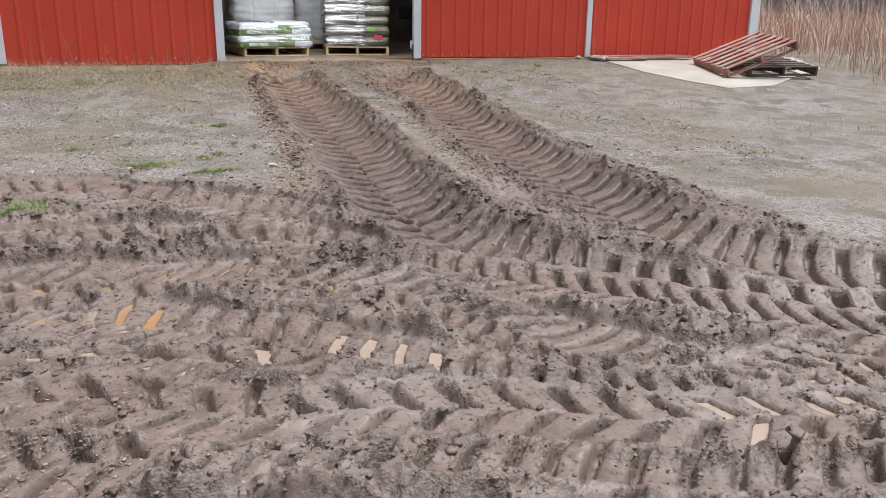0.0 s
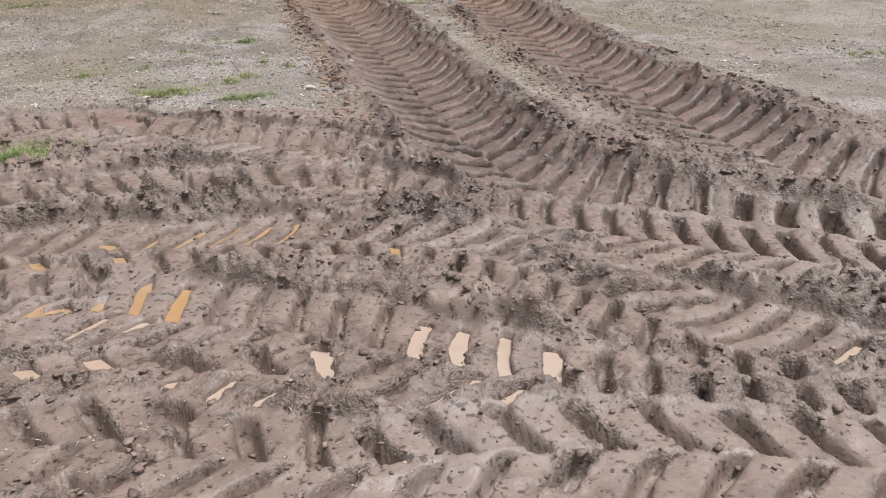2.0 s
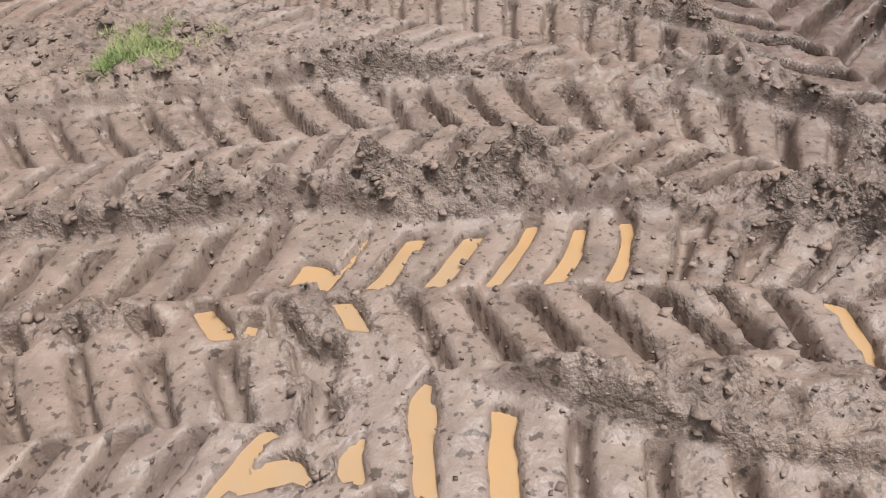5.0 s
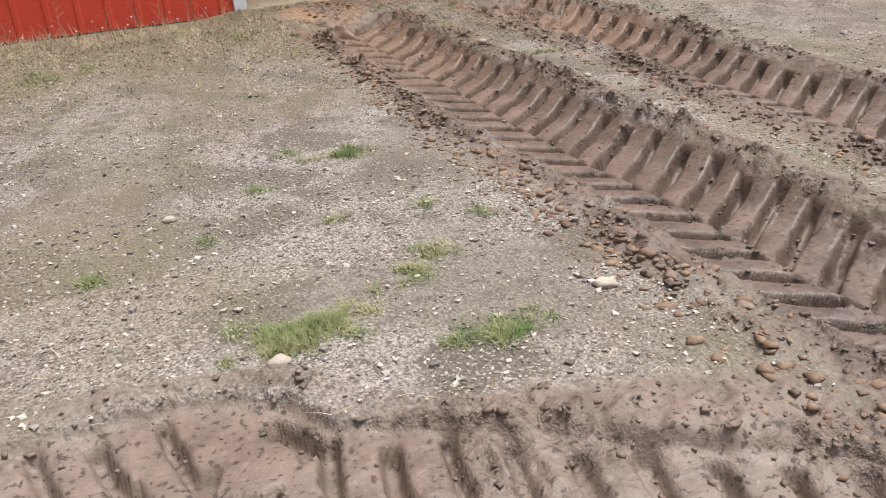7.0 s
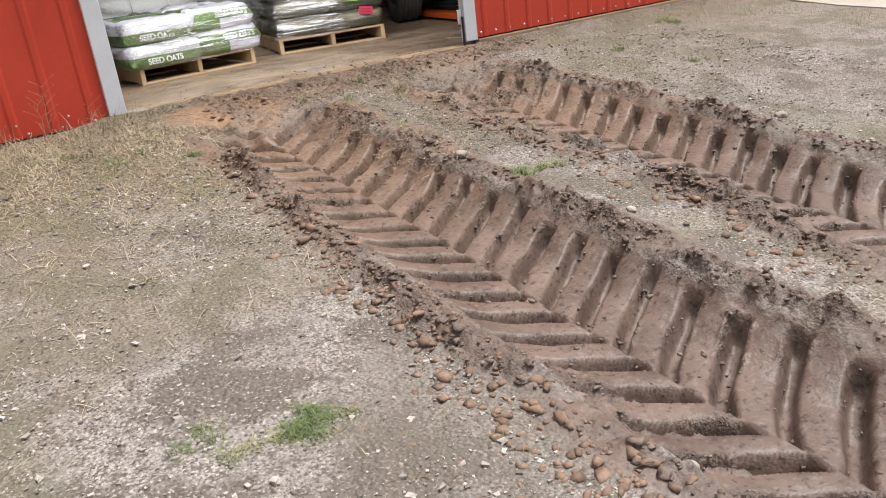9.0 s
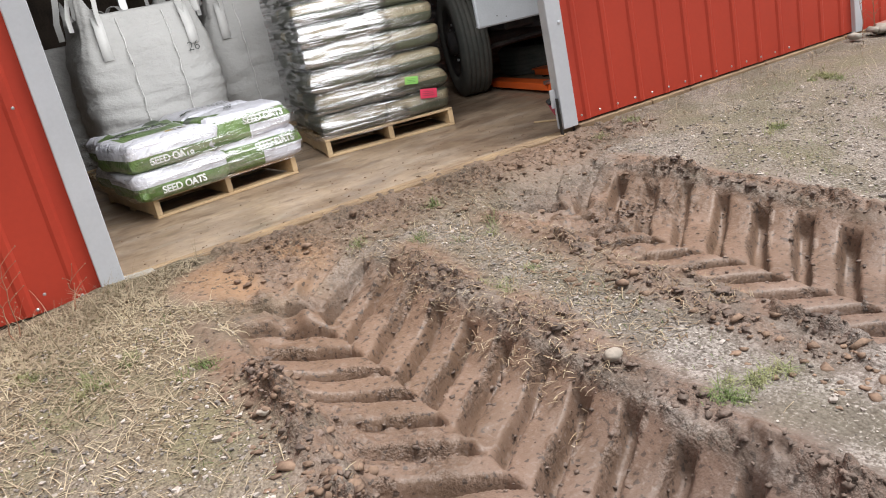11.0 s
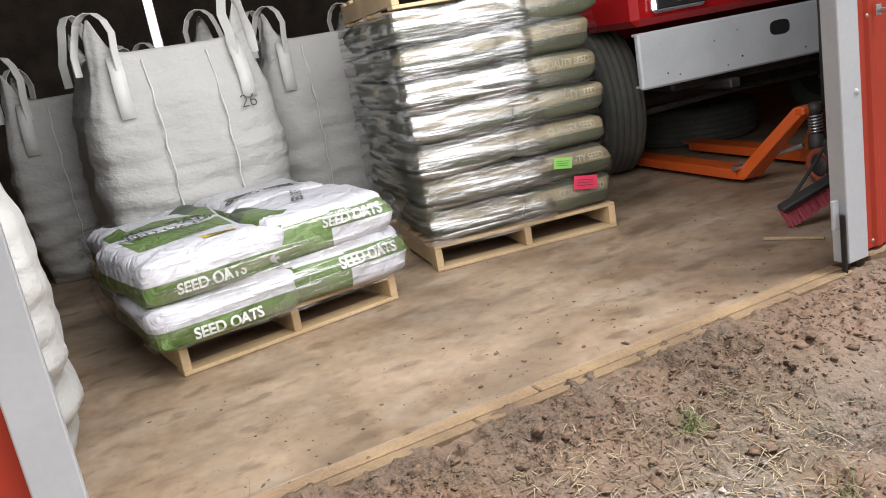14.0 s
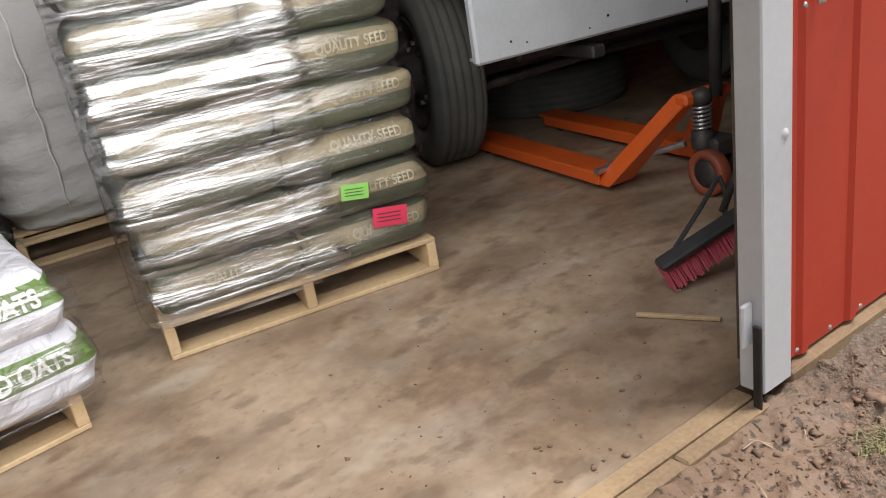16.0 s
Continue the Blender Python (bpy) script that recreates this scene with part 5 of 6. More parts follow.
for k in range(LAYERS):
    z = FLOOR + 0.137 + SH * (k + 0.5)
    j = 0.012 * math.sin(k * 2.3)
    lean = 0.012 * k
    seed_sack(on_pallet(O2, A2, 0.26 + j, 0.30 + 0.4 * j, z), A2 + 1.5 * math.sin(k), 0.53, 0.64, SH + 0.012, 20 + k, 0.02)
    seed_sack(on_pallet(O2, A2, 0.77 + j, 0.30 - 0.4 * j, z), A2 - 1.2 * math.sin(k * 1.7), 0.52, 0.64, SH + 0.012, 40 + k, 0.06)
    seed_sack(on_pallet(O2, A2, 0.26 - j, 0.93, z), A2, 0.53, 0.62, SH + 0.012, 60 + k, None)
    seed_sack(on_pallet(O2, A2, 0.77 - j, 0.93, z), A2, 0.52, 0.62, SH + 0.012, 80 + k, None)
film_wrap(O2, A2, -0.055, 0.70, -0.06, 1.28, 0.12, 1.27, FILM_HEAVY, LAYERS, 5.0, 0.014)
film_wrap(O2, A2, -0.035, 1.06, -0.045, 1.27, 0.13, 1.27, FILM_CLEAR, LAYERS, 8.0, 0.012)
for dx, dz, w, h, mat, name in ((0.84, 0.287, 0.13, 0.07, CARD_PINK, "red paper tag"), (0.73, 0.41, 0.10, 0.055, CARD_GREEN, "green paper tag")):
    tg = thing("paper_tag", on_pallet(O2, A2, dx, -0.052, FLOOR + dz), name + " stuck on wrapped sacks", "tag", "paper tags", turn=A2)
    part("card", box((-w / 2, -0.0015, -h / 2), (w / 2, 0.0015, h / 2), 0, m=pose(0, 0, 0, 0, 8, 0)), mat, tg)
    for r in range(3):
        part("print_line", box((-w * 0.38, -0.0035, h * 0.18 - r * h * 0.2), (w * 0.3, -0.002, h * 0.22 - r * h * 0.2), 0, m=pose(0, 0, 0, 0, 8, 0)), DARK, tg)

# ---- bulk bags ----


def bulk_bag(at, turn, w, d, h, seed, label, spread=0.0, mark=False, sub_h=None):
    s = thing("bulk_bag", at, label, "bulk bag", "bulk bags", turn=turn)
    bm = bmesh.new()
    nu, nv = 96, 56
    rows = []
    for j in range(nv + 1):
        f = j / nv
        row = []
        for i in range(nu):
            a = 2 * math.pi * i / nu
            e = 0.36 + 0.1 * (1 - f) if f < 0.75 else 0.36 - 0.5 * (f - 0.75)
            ca, sa = sgn_pow(math.cos(a), max(e, 0.25)), sgn_pow(math.sin(a), max(e, 0.25))
            bulge = 0.93 + 0.09 * math.sin(math.pi * min(1, f * 1.12)) ** 0.8 - 0.12 * smooth_step(f, 0.70, 1.0) - 0.05 * smooth_step(0.1 - f, 0, 0.1)
            corner = (abs(math.cos(a)) * abs(math.sin(a)) * 2) ** 3
            z = h * f + 0.19 * corner * smooth_step(f, 0.8, 1.0)
            v = Vector((w / 2 * ca * bulge, d / 2 * sa * bulge, z))
            wr = 0.030 * noise.noise(Vector((ca * 1.1 + seed, sa * 1.1, z * 12))) * (0.4 + smooth_step(0.75 - f, 0, 0.6)) + 0.014 * noise.noise(Vector((ca * 3 + seed, sa * 3, z * 3)))
            pleat = 0.016 * noise.noise(Vector((ca * 9 + seed, sa * 9, z * 1.2))) * smooth_step(f, 0.6, 0.95)
            for seam in (-0.33, 0.33):
                wr -= 0.022 * math.exp(-(((v.x / (w / 2)) - seam) / 0.03) ** 2) * (1 if abs(sa) > 0.6 else 0)
            n = Vector((ca, sa, 0)).normalized()
            row.append(bm.verts.new(v + n * (wr + pleat)))
        rows.append(row)
    for j in range(nv):
        for i in range(nu):
            bm.faces.new((rows[j][i], rows[j][(i + 1) % nu], rows[j + 1][(i + 1) % nu], rows[j + 1][i]))
    bm.faces.new(rows[0][::-1])
    # the slack top, sunk in the middle
    last = rows[-1]
    for k, (shrink, dz) in enumerate(((0.8, -0.07), (0.45, -0.10), (0.1, -0.06))):
        ring = [bm.verts.new((v.co.x * shrink, v.co.y * shrink, h + dz + 0.02 * noise.noise(Vector((v.co.x * 6 + seed, v.co.y * 6, k))))) for v in rows[-1]]
        for i in range(nu):
            bm.faces.new((last[i], last[(i + 1) % nu], ring[(i + 1) % nu], ring[i]))
        last = ring
    bm.faces.new(last)
    part("bag_body", bm, BULK, s, smooth=True)
    for sx in (-1, 1):
        for sy in (-1, 1):
            ax, ay = sx * (w / 2 * 0.86 - 0.17), sy * d / 2 * 0.87
            bx, by = sx * w / 2 * 0.87, sy * (d / 2 * 0.86 - 0.17)
            pts = []
            for k, (f, up) in enumerate(((0, -0.12), (0, 0.0), (0.04, 0.10), (0.16, 0.18), (0.34, 0.225), (0.5, 0.235), (0.66, 0.225), (0.84, 0.18), (0.96, 0.10), (1, 0.0), (1, -0.12))):
                o = 0.02 if up < 0.05 else 0.0
                pts.append((ax + (bx - ax) * f + sx * o + 0.03 * max(0, up) * math.sin(seed * 5 + sx * 2), ay + (by - ay) * f + sy * o, h + 0.02 + up * (1 + 0.15 * math.sin(seed + sx + 2 * sy))))
            part("lifting_loop", ribbon(pts, 0.055, 0.005, (sx, sy, 0.0)), STRAP, s, "white webbing lifting loop")
    for sx in (-1, 1):
        x = sx * w / 2 * 0.62
        part("seam_strap", ribbon([(x, -d / 2 * 1.005, h * 0.72), (x, -d / 2 * 0.985, h * 0.82), (x * 0.98, -d / 2 * 0.925, h * 0.93), (x * 0.97, -d / 2 * 0.86, h * 0.99)], 0.075, 0.004, (1, 0, 0)), STRAP, s, "sewn webbing strap", True)
    for x in (-0.165 * w, 0.165 * w):
        pts = []
        for k in range(15):
            f = 0.06 + 0.90 * k / 14
            b = 0.93 + 0.09 * math.sin(math.pi * min(1, f * 1.12)) ** 0.8 - 0.12 * smooth_step(f, 0.70, 1.0)
            pts.append((x + 0.006 * math.sin(k * 2.1 + seed), -d / 2 * b - 0.006 + 0.004 * math.sin(k * 1.7), h * f))
        part("seam", tube(pts, [0.005 + 0.002 * math.sin(k * 3.3) for k in range(15)], 6), STRAP, s, "ruffled sewn seam", True)
    if mark:
        text_part("26", 0.10, pose(w * 0.29, -d / 2 * 1.045, h * 0.70, 86, 0, 4), INK_DARK, s, name="marking", extrude=0.0008, bold=-0.012)
    return s


def smooth_step(a, lo, hi):
    t = min(1.0, max(0.0, (a - lo) / (hi - lo)))
    return t * t * (3 - 2 * t)


bulk_bag((0.86, 3.00, FLOOR + 0.137), 4, 1.06, 0.98, 1.20, 1.0, "full off-white woven bulk bag with lifting loops", mark=True)
bulk_bag((2.00, 3.62, FLOOR + 0.137), -6, 0.98, 0.98, 1.16, 2.0, "full grey-white woven bulk bag standing on a pallet")
bulk_bag((1.25, 4.35, FLOOR), 3, 1.0, 0.98, 1.2, 3.0, "grey woven bulk bag in the shade behind")
bulk_bag((-0.53, 1.0, FLOOR), 2, 1.08, 1.0, 1.12, 4.0, "white woven bulk bag standing just inside the doorway")
bulk_bag((0.42, 4.15, FLOOR), -4, 1.0, 0.95, 1.2, 5.0, "shaded woven bulk bag beside the pallet")

# ---- truck ----


def wheel(parent_name, at, label):
    w = thing(parent_name, at, label, "tyre")
    r, hw = 0.50, 0.135
    prof = [(0.30, -hw * 0.85), (0.36, -hw * 0.98), (0.42, -hw * 1.04), (0.465, -hw), (0.49, -hw * 0.82)]
    for k in range(5):
        y0 = -hw * 0.8 + k * hw * 1.6 / 5
        g = hw * 1.6 / 5
        prof += [(r, y0 + 0.004), (r, y0 + g - 0.008), (r - 0.012, y0 + g - 0.006), (r - 0.012, y0 + g)]
    prof += [(0.49, hw * 0.82), (0.465, hw), (0.42, hw * 1.04), (0.36, hw * 0.98), (0.30, hw * 0.85), (0.30, -hw * 0.85)]
    part("tyre", lathe(prof, 64, "X"), RUBBER, w, "worn black ribbed truck tyre", True)
    part("rim", lathe(((0.305, -0.11), (0.29, -0.125), (0.27, -0.09), (0.19, -0.06), (0.11, -0.10), (0.10, -0.15), (0.0, -0.155)), 40, "X"), DARK, w, "dark dull steel rim", True)
    for k in range(8):
        a = k * math.pi / 4
        b = lathe(((0.0, -0.02), (0.014, -0.02), (0.014, 0.02)), 6, "X")
        bmesh.ops.translate(b, verts=b.verts, vec=(-0.075, 0.16 * math.cos(a), 0.16 * math.sin(a)))
        part("wheel_nut", b, STEEL, w)
    return w


TRUCK_TURN = -7
truck = thing("truck", (4.55, 1.60, FLOOR), "red truck with a chipped white bumper, parked nose outward", "truck", turn=TRUCK_TURN)


def bumper_mesh():
    bm = box((-1.24, 0.0, 0.622), (1.24, 0.05, 0.95), 0.012)
    return bm


bp = part("bumper", bumper_mesh(), BUMPER, truck, "chipped white steel bumper with slots")
part("flange", box((-1.18, 0.052, 0.93), (1.18, 0.16, 0.946), 0.004), BUMPER, bp)
part("flange", box((-1.20, 0.052, 0.626), (1.20, 0.14, 0.641), 0.004), BUMPER, bp)
# no holes cut: black ovals stand in for the shade inside the slots
for x in (-0.22, 0.36):
    pts = []
    bm = bmesh.new()
    ring = []
    for k in range(24):
        a = 2 * math.pi * k / 24
        ring.append((x + 0.075 * sgn_pow(math.cos(a), 0.6), 0.83 + 0.045 * sgn_pow(math.sin(a), 0.7)))
    f = [bm.verts.new((px, -0.0035, pz)) for px, pz in ring]
    b = [bm.verts.new((px, 0.03, pz)) for px, pz in ring]
    bm.faces.new(f)
    bm.faces.new(b[::-1])
    for k in range(24):
        bm.faces.new((f[k], b[k], b[(k + 1) % 24], f[(k + 1) % 24]))
    part("slot", bm, BLACK, bp, "black oval patch standing in for a shaded slot")
rng_t = random.Random(4)
for k in range(14):
    x, z = rng_t.uniform(-1.1, 0.9), rng_t.choice((rng_t.uniform(0.66, 0.72), rng_t.uniform(0.7, 0.9)))
    s = rng_t.uniform(0.004, 0.011)
    bm = lathe(((0.0, 0.003), (s, 0.003), (s, 0.0)), 7, "Y")
    bmesh.ops.translate(bm, verts=bm.verts, vec=(x, 0.0005, z))
    part("paint_chip", bm, DARK, bp)


def cab_mesh():
    bm = box((-1.16, 0.12, 1.00), (1.16, 1.9, 2.3), 0.07)
    box((-1.20, 0.08, 0.985), (1.20, 0.9, 1.20), 0.04, bm)
    return bm


part("cab", cab_mesh(), TRUCK_RED, truck, "glossy red cab front")
part("grille_panel", box((-0.42, 0.06, 1.03), (0.42, 0.12, 1.75), 0.01), BUMPER, truck, "white grille panel")
for k in range(9):
    part("grille_bar", box((-0.38, 0.045, 1.06 + 0.07 * k), (0.38, 0.062, 1.085 + 0.07 * k), 0.003), STEEL, truck)
for x in (-0.90, 0.90):
    bz = part("headlight_bezel", box((x - 0.19, 0.03, 1.045), (x + 0.19, 0.085, 1.30), 0.02), CHROME, truck, "chrome headlight bezel")
    part("bezel_recess", box((x - 0.165, 0.024, 1.07), (x + 0.165, 0.034, 1.275), 0.004), BLACK, bz)
    ln = lathe(((0.0, -0.03), (0.04, -0.025), (0.075, -0.005), (0.08, 0.01)), 24, "Y")
    bmesh.ops.rotate(ln, verts=ln.verts, matrix=Matrix.Rotation(math.pi, 3, "Z"))
    bmesh.ops.translate(ln, verts=ln.verts, vec=(x, 0.02, 1.17))
    part("headlight", ln, GLASSY, bz, "round glass headlight", True)
part("chassis", box((-0.9, 0.2, 0.55), (0.9, 4.0, 0.80), 0.02), DARK, truck, "black frame rails")
part("axle", tube(((-1.1, 0.75, 0.48), (1.1, 0.75, 0.48)), 0.06, 12), DARK, truck)
part("spring", box((-0.62, 0.0, 0.52), (-0.54, 1.5, 0.58), 0.01), DARK, truck)
part("steering_arm", tube(((-0.95, 0.5, 0.42), (-0.2, 0.42, 0.46), (0.7, 0.45, 0.44)), 0.022, 8), DARK, truck)
m = pose(4.55, 1.60, 0, 0, 0, TRUCK_TURN)
for x in (-1.02, 1.02):
    q = m @ Vector((x, 0.86, 0.50))
    w = wheel("wheel", q, "black ribbed truck tyre on a steel rim")
    del w["category"]
    w.parent = truck
    w.matrix_basis = pose(x, 0.86, 0.50, 0, 0, -12)
spare = wheel("spare_tyre", (4.75, 3.2, 0.15), "black tyre lying on the floor in the shade")
spare.matrix_basis = pose(4.85, 3.0, FLOOR + 0.14, 0, 90, 0)

# ---- pallet jack ----


def pallet_jack():
    j = thing("pallet_jack", (3.725, 1.42, FLOOR), "orange hand pallet jack with a black pump", "pallet jack", turn=-7.6)
    for x in (0.0, 0.50):
        bm = box((x - 0.075, 0.0, 0.075), (x + 0.075, 1.18, 0.088), 0.004)
        box((x - 0.075, 0.0, 0.03), (x - 0.062, 1.12, 0.08), 0.003, bm)
        box((x + 0.062, 0.0, 0.03), (x + 0.075, 1.12, 0.08), 0.003, bm)
        fk = part("fork", bm, ORANGE, j, "orange steel fork")
        b = lathe(((0.0, -0.045), (0.032, -0.045), (0.036, -0.04), (0.036, 0.04), (0.032, 0.045), (0.0, 0.045)), 16, "X")
        bmesh.ops.translate(b, verts=b.verts, vec=(x, 1.02, 0.037))
        part("load_roller", b, DARK, fk, "", True)
        inner = 0.17 if x == 0 else 0.33
        bm = bmesh.new()
        foot = [(x - 0.072, 0.05, 0.03), (x + 0.072, 0.05, 0.03), (x + 0.072, -0.06, 0.03), (x - 0.072, -0.06, 0.03)]
        top = [(inner - 0.035, -0.27, 0.42), (inner + 0.035, -0.27, 0.42), (inner + 0.035, -0.35, 0.40), (inner - 0.035, -0.35, 0.40)]
        lo, hi = [bm.verts.new(p) for p in foot], [bm.verts.new(p) for p in top]
        bm.faces.new(lo)
        bm.faces.new(hi[::-1])
        for k in range(4):
            bm.faces.new((lo[k], hi[k], hi[(k + 1) % 4], lo[(k + 1) % 4]))
        bmesh.ops.recalc_face_normals(bm, faces=bm.faces)
        bmesh.ops.bevel(bm, geom=list(bm.edges), offset=0.006, segments=1, affect="EDGES")
        part("riser", bm, ORANGE, j, "sloping orange riser plate")
        pin = lathe(((0.0, -0.05), (0.016, -0.05), (0.016, 0.05), (0.0, 0.05)), 12, "X")
        bmesh.ops.translate(pin, verts=pin.verts, vec=(x - 0.04 if x == 0 else x + 0.04, -0.01, 0.10))
        part("pivot_pin", pin, STEEL, fk, "bare steel pivot pin")
    part("cross_head", box((0.12, -0.355, 0.375), (0.38, -0.285, 0.425), 0.012), ORANGE, j, "orange cross head")
    part("push_rod", tube(((0.02, 0.1, 0.07), (0.18, -0.28, 0.2)), 0.014, 8), STEEL, j, "bare steel push rod")
    part("push_rod", tube(((0.48, 0.1, 0.07), (0.32, -0.28, 0.2)), 0.014, 8), STEEL, j)
    pump = part("pump", lathe(((0.0, 0.19), (0.044, 0.19), (0.046, 0.20), (0.046, 0.26), (0.028, 0.27), (0.028, 0.38), (0.040, 0.385), (0.040, 0.425), (0.02, 0.44), (0.0, 0.44)), 20), DARK, j, "black hydraulic pump", True)
    pump.location = (0.20, -0.36, 0)
    part("pump_body", box((0.19, -0.44, 0.15), (0.31, -0.32, 0.235), 0.015), DARK, j)
    coil = [(0.20 + 0.038 * math.cos(a * 0.7), -0.36 + 0.038 * math.sin(a * 0.7), 0.272 + 0.0019 * a) for a in range(0, 56)]
    part("spring", tube(coil, 0.0055, 6), STEEL, j, "bare steel coil spring", True)
    for x in (0.18, 0.32):
        b = lathe(((0.0, -0.025), (0.06, -0.025), (0.062, -0.02), (0.062, 0.02), (0.06, 0.025), (0.0, 0.025)), 24, "X")
        bmesh.ops.translate(b, verts=b.verts, vec=(x, -0.41, 0.098))
        hub = part("wheel_hub", b, DARK, j, "", True)
        t = lathe(((0.062, -0.03), (0.092, -0.03), (0.098, -0.022), (0.098, 0.022), (0.092, 0.03), (0.062, 0.03), (0.062, -0.03)), 28, "X")
        bmesh.ops.translate(t, verts=t.verts, vec=(x, -0.41, 0.0985))
        part("wheel_tread", t, material("steer_wheel_tread", (0.26, 0.06, 0.03), (0.16, 0.045, 0.025), 9, 80, 0.6, 0, 0.2, 0.002), hub, "orange-brown polyurethane tread", True)
    part("handle_tube", tube(((0.25, -0.39, 0.40), (0.25, -0.40, 0.9), (0.25, -0.39, 1.2)), 0.026, 14), DARK, j, "black upright handle tube", True)
    part("grip", tube([(0.25 + 0.13 * math.sin(a), -0.39, 1.28 - 0.09 * math.cos(a)) for a in (k * math.pi / 8 for k in range(17))], 0.014, 8), DARK, j, "", True)


pallet_jack()


def push_broom():
    b = thing("push_broom", (3.22, 0.50, FLOOR + 0.005), "pink-bristled push broom leaning behind the door", "broom", turn=-24)
    tip = Matrix.Translation((-0.165, 0, 0.004)) @ Matrix.Rotation(radians(-22), 4, "Y") @ Matrix.Translation((0.165, 0, 0))
    part("head", box((-0.17, -0.03, 0.085), (0.26, 0.03, 0.115), 0.008, m=tip @ pose(0, 0, 0, 12, 0, 0)), BLACK, b, "black broom head")
    rng = random.Random(2)
    for r in range(4):
        bm = bmesh.new()
        for k in range(60):
            x = -0.165 + 0.42 * k / 59
            y = -0.022 + 0.0145 * r
            tube(((x, y, 0.09), (x + rng.uniform(-0.006, 0.006), y - 0.02 + rng.uniform(-0.01, 0.01), 0.0)), 0.0034, 4, bm)
        bm.transform(tip)
        part("bristle_strip", bm, PINK, b, "dense pink plastic bristles")
    for x in (-0.09, 0.10):
        part("brace", tube([tip @ Vector(q) for q in ((x, 0, 0.11), (x * 0.5 + 0.09, 0.02, 0.17), (0.15, 0.04, 0.22))], 0.008, 6), BLACK, b, "black steel brace")
    part("pole", tube((tip @ Vector((0.10, 0.01, 0.12)), (0.13, 0.0, 0.45), (0.17, -0.02, 0.7), (0.30, -0.05, 1.35)), 0.012, 10), BLACK, b, "black pole", True)


push_broom()
stick = thing("stick", (2.92, 0.42, FLOOR + 0.008), "short broken lath lying by the door", "stick", turn=-60)
part("lath", box((-0.12, -0.008, -0.006), (0.13, 0.008, 0.006), 0.002), PALE_WOOD, stick)
post = tagged(finish("post", box((1.14, 5.0, FLOOR), (1.22, 5.08, EAVE), 0.004), STEEL), "grey steel support post", "post", kind="structure")

# ---- beside the barn ----
bm = bmesh.new()
outline = [(5.75, -0.30), (5.9, -1.2), (6.15, -1.9), (6.45, -2.45), (7.3, -2.35), (8.2, -1.75), (9.3, -1.1), (9.6, -0.1), (7.5, -0.03), (5.85, -0.03)]
top = [bm.verts.new((x, y, float(np.interp(y, (-2.45, -1, -0.3, 0), (-0.285, -0.125, -0.035, -0.008))))) for x, y in outline]
low = [bm.verts.new((v.co.x, v.co.y, -0.5)) for v in top]
bm.faces.new(top)
for k in range(len(top)):
    bm.faces.new((top[k], low[k], low[(k + 1) % len(top)], top[(k + 1) % len(top)]))
bmesh.ops.triangulate(bm, faces=bm.faces)
bmesh.ops.recalc_face_normals(bm, faces=bm.faces)
tagged(finish("pavement", bm, PAD), "pale worn concrete pad beside the barn", "concrete pad", kind="structure")
for m, mat, label in ((pose(7.35, -1.75, -0.19, 5, 0, -10), DARK_WOOD, "dark rotted pallet lying on the concrete pad"),
                      (pose(6.95, -1.80, -0.205, 5, -22, -14), GREY_WOOD, "weathered red-stained pallet tipped on another pallet")):
    tl = thing("pallet", (0, 0, 0), label, "pallet", "old pallets")
    tl.matrix_basis = m
    pallet_parts(tl, mat, 1.1, 1.2, 0.14)
for k, (x0, x1, y, z) in enumerate(((5.7, 7.2, -0.12, 0.0), (6.3, 7.4, -0.24, -0.01), (5.75, 6.5, -0.33, -0.02))):
    tagged(finish("plank", box((x0, y - 0.05, z), (x1, y + 0.05, z + 0.035), 0.004), GREY_WOOD), "loose weathered plank along the barn wall", "plank", "loose planks")
rb = np.random.RandomState(11)


def rubble(at, n, spread, size, label):
    x, y = rb.normal(at[0], spread, n), rb.normal(at[1], spread * 0.5, n)
    z = np.interp(y, GY, GZ)
    rocks("rubble", label, "rubble", PAD, x, y, z + 0.03, rb.uniform(size * 0.5, size, n), rb, 2)


rubble((5.75, -0.25), 14, 0.14, 0.07, "broken pale concrete lumps beside the pad")


def weed(x, y, h, seed):
    """A dry stalk with side twigs and seed heads."""
    r = random.Random(seed)
    bm = bmesh.new()
    pts = [(0, 0, 0)]
    px, py = 0, 0
    for k in range(1, 7):
        px += r.uniform(-0.018, 0.018)
        py += r.uniform(-0.012, 0.012)
        pts.append((px, py, h * k / 6))
    tube(pts, [0.0035, 0.003, 0.0028, 0.0025, 0.002, 0.0017, 0.001], 5, bm)
    for k in range(2, 7):
        b = Vector(pts[k])
        for s in range(r.choice((1, 2, 2))):
            a, ln = r.uniform(0, 6.28), r.uniform(0.03, 0.09)
            e = b + Vector((math.cos(a) * ln, math.sin(a) * ln * 0.6, ln * 0.7))
            tube((b, (b + e) / 2 + Vector((0, 0, 0.004)), e), [0.0014, 0.0012, 0.0008], 4, bm)
            bmesh.ops.create_icosphere(bm, subdivisions=1, radius=0.004, matrix=Matrix.Translation(e))
    ob = finish("dry_weed", bm, WEED)
    ob.location = (x, y, ground_z(x, y) - 0.01)
    tagged(ob, "reddish dry weed stalk against the red wall", "weed", "dry weeds by the wall")


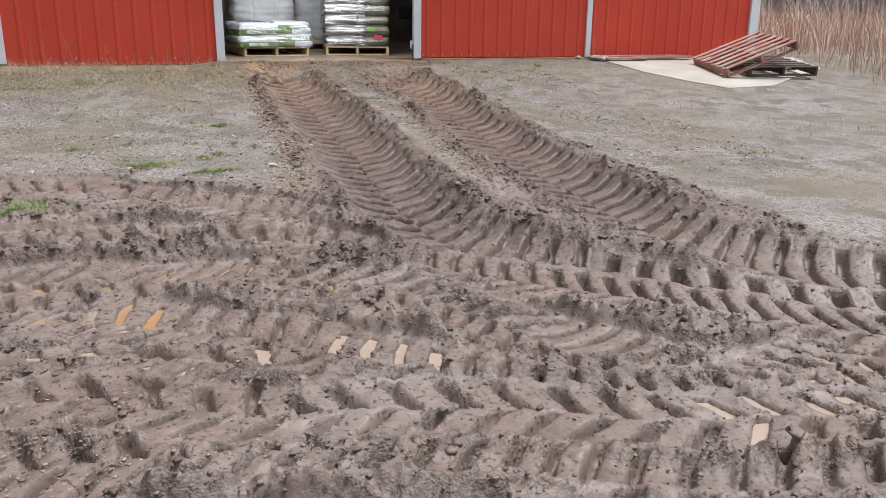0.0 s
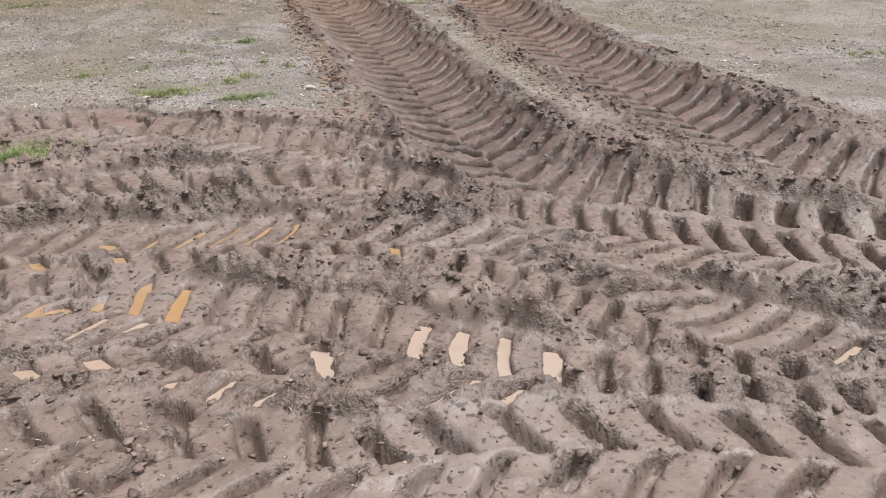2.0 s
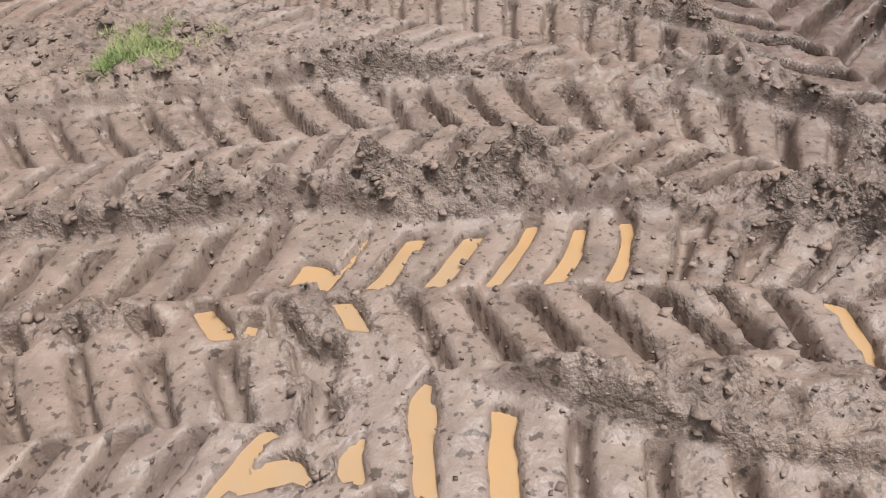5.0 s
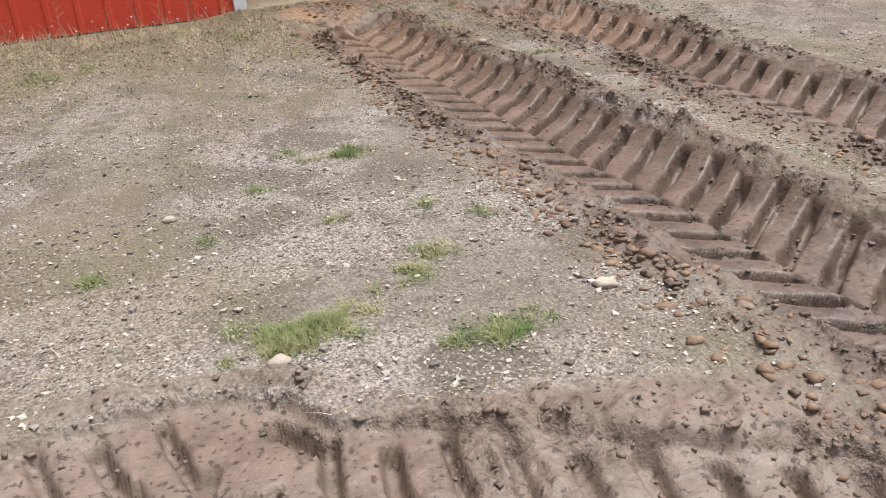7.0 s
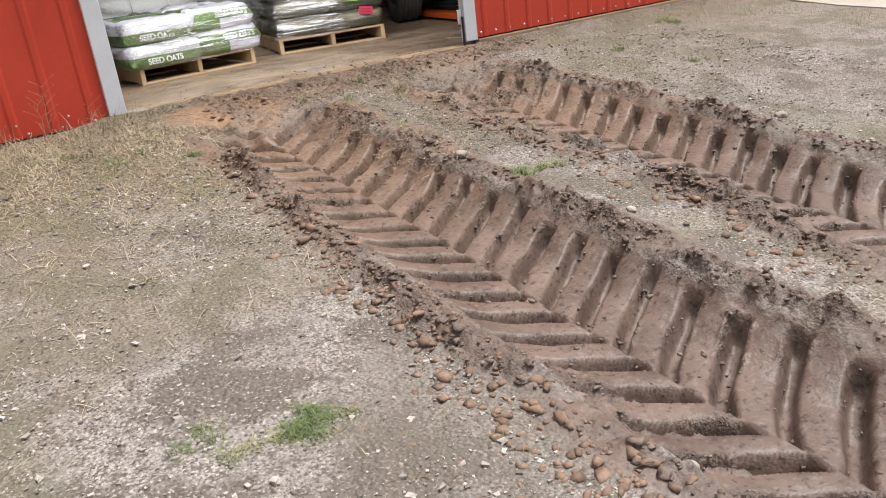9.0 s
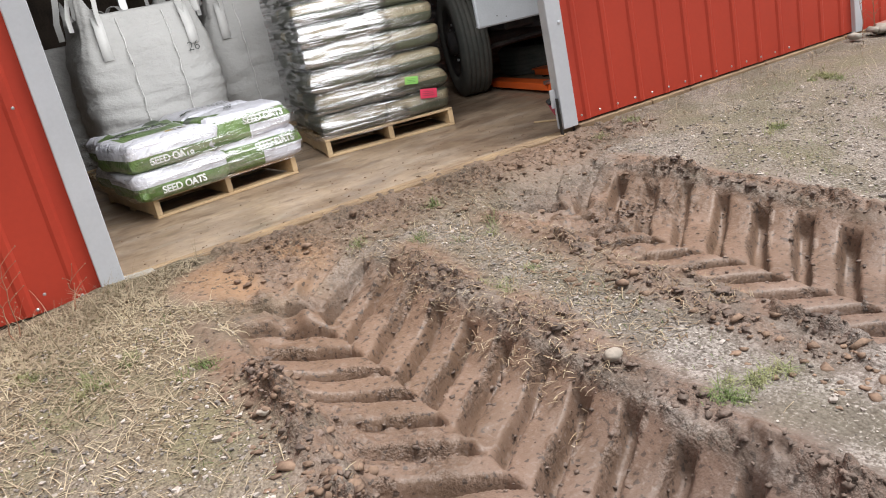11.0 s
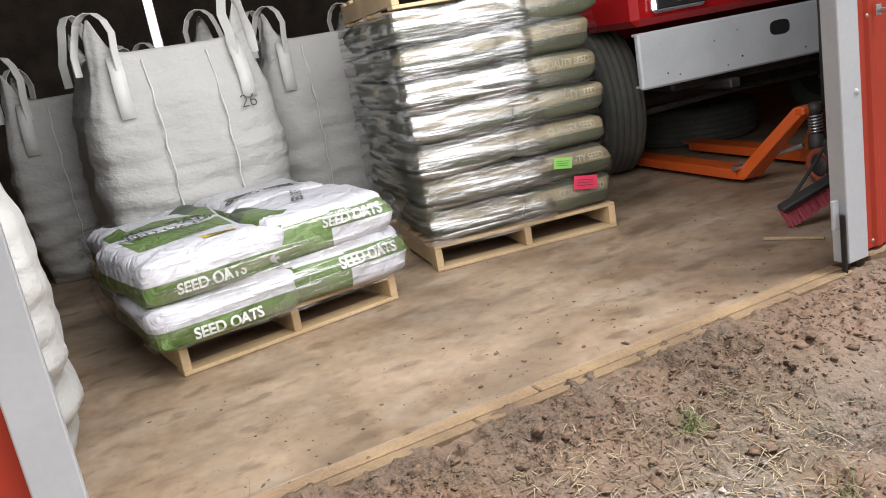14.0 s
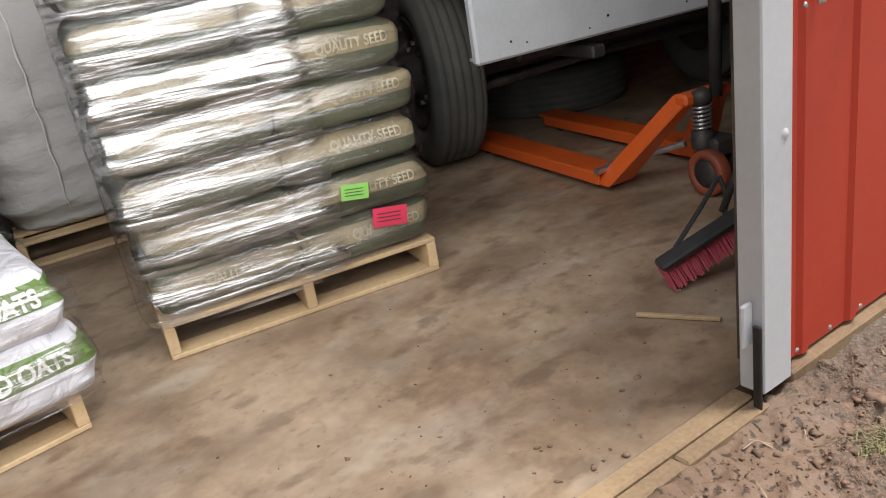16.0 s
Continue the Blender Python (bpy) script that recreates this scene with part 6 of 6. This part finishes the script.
for k, (x, y, h) in enumerate(((-0.50, -0.16, 0.34), (-0.52, -0.19, 0.25), (-0.76, -0.18, 0.36), (-0.93, -0.2, 0.24), (-1.15, -0.18, 0.2), (-0.25, -0.12, 0.16), (-1.5, -0.2, 0.3), (-1.9, -0.25, 0.34),
                               (-2.2, -0.3, 0.4), (-2.35, -0.2, 0.45), (-2.0, -0.15, 0.4), (-HEAD, -0.4, 0.4), (5.5, -0.12, 0.4), (5.62, -0.15, 0.45), (5.7, -0.1, 0.3))):
    weed(x, y, h, k)


def far_growth():
    rng = np.random.RandomState(21)
    n = 9000
    x, y = rng.uniform(9.3, 22, n), rng.uniform(-4, 14, n)
    keep = (y > -2.6 + 0.0 * x) | (x > 13)
    x, y = x[keep], y[keep]
    z = np.interp(y, GY, GZ)
    blades("tall_grass", "tall reddish dry grass beyond the barn corner", "tall grass", REED, x, y, z, 1.0, 0.016, 0.6, rng, 3)
    n = 2600
    x, y = rng.uniform(8.8, 16, n), rng.uniform(-5.5, -1.2, n)
    z = np.interp(y, GY, GZ)
    keep = (rng.rand(n) < 0.8) & ~((x < 9.7) & (y > -2.5))
    blades("low_dry_grass", "low olive dry grass on the bank", "dry grass", STRAW, x[keep], y[keep], z[keep], 0.16, 0.007, 1.3, rng, 2)
    # bare thicket
    n = 5200
    x, y = rng.uniform(8, 75, n), rng.uniform(16, 48, n)
    z = np.full(n, -0.05)
    blades("thicket", "grey-brown bare thicket along the field edge", "thicket", TWIG, x, y, z, 6.5, 0.10, 0.5, rng, 3)
    n = 5000
    x, y = rng.uniform(8, 75, n), rng.uniform(15, 45, n)
    blades("thicket", "grey-brown bare brush along the field edge", "thicket", TWIG, x, y, np.full(n, -0.05), 2.6, 0.09, 1.0, rng, 3)
    n = 2600
    x, y = rng.uniform(4.6, 12, n), rng.uniform(-7.5, -2.6, n)
    z = np.interp(y, GY, GZ)
    keep = fbm(x, y, 0.9, 3, 5) > 0.0
    blades("low_dry_grass", "low olive dry grass on the gravel's edge", "dry grass", STRAW, x[keep], y[keep], z[keep], 0.09, 0.006, 1.4, rng, 2)


far_growth()
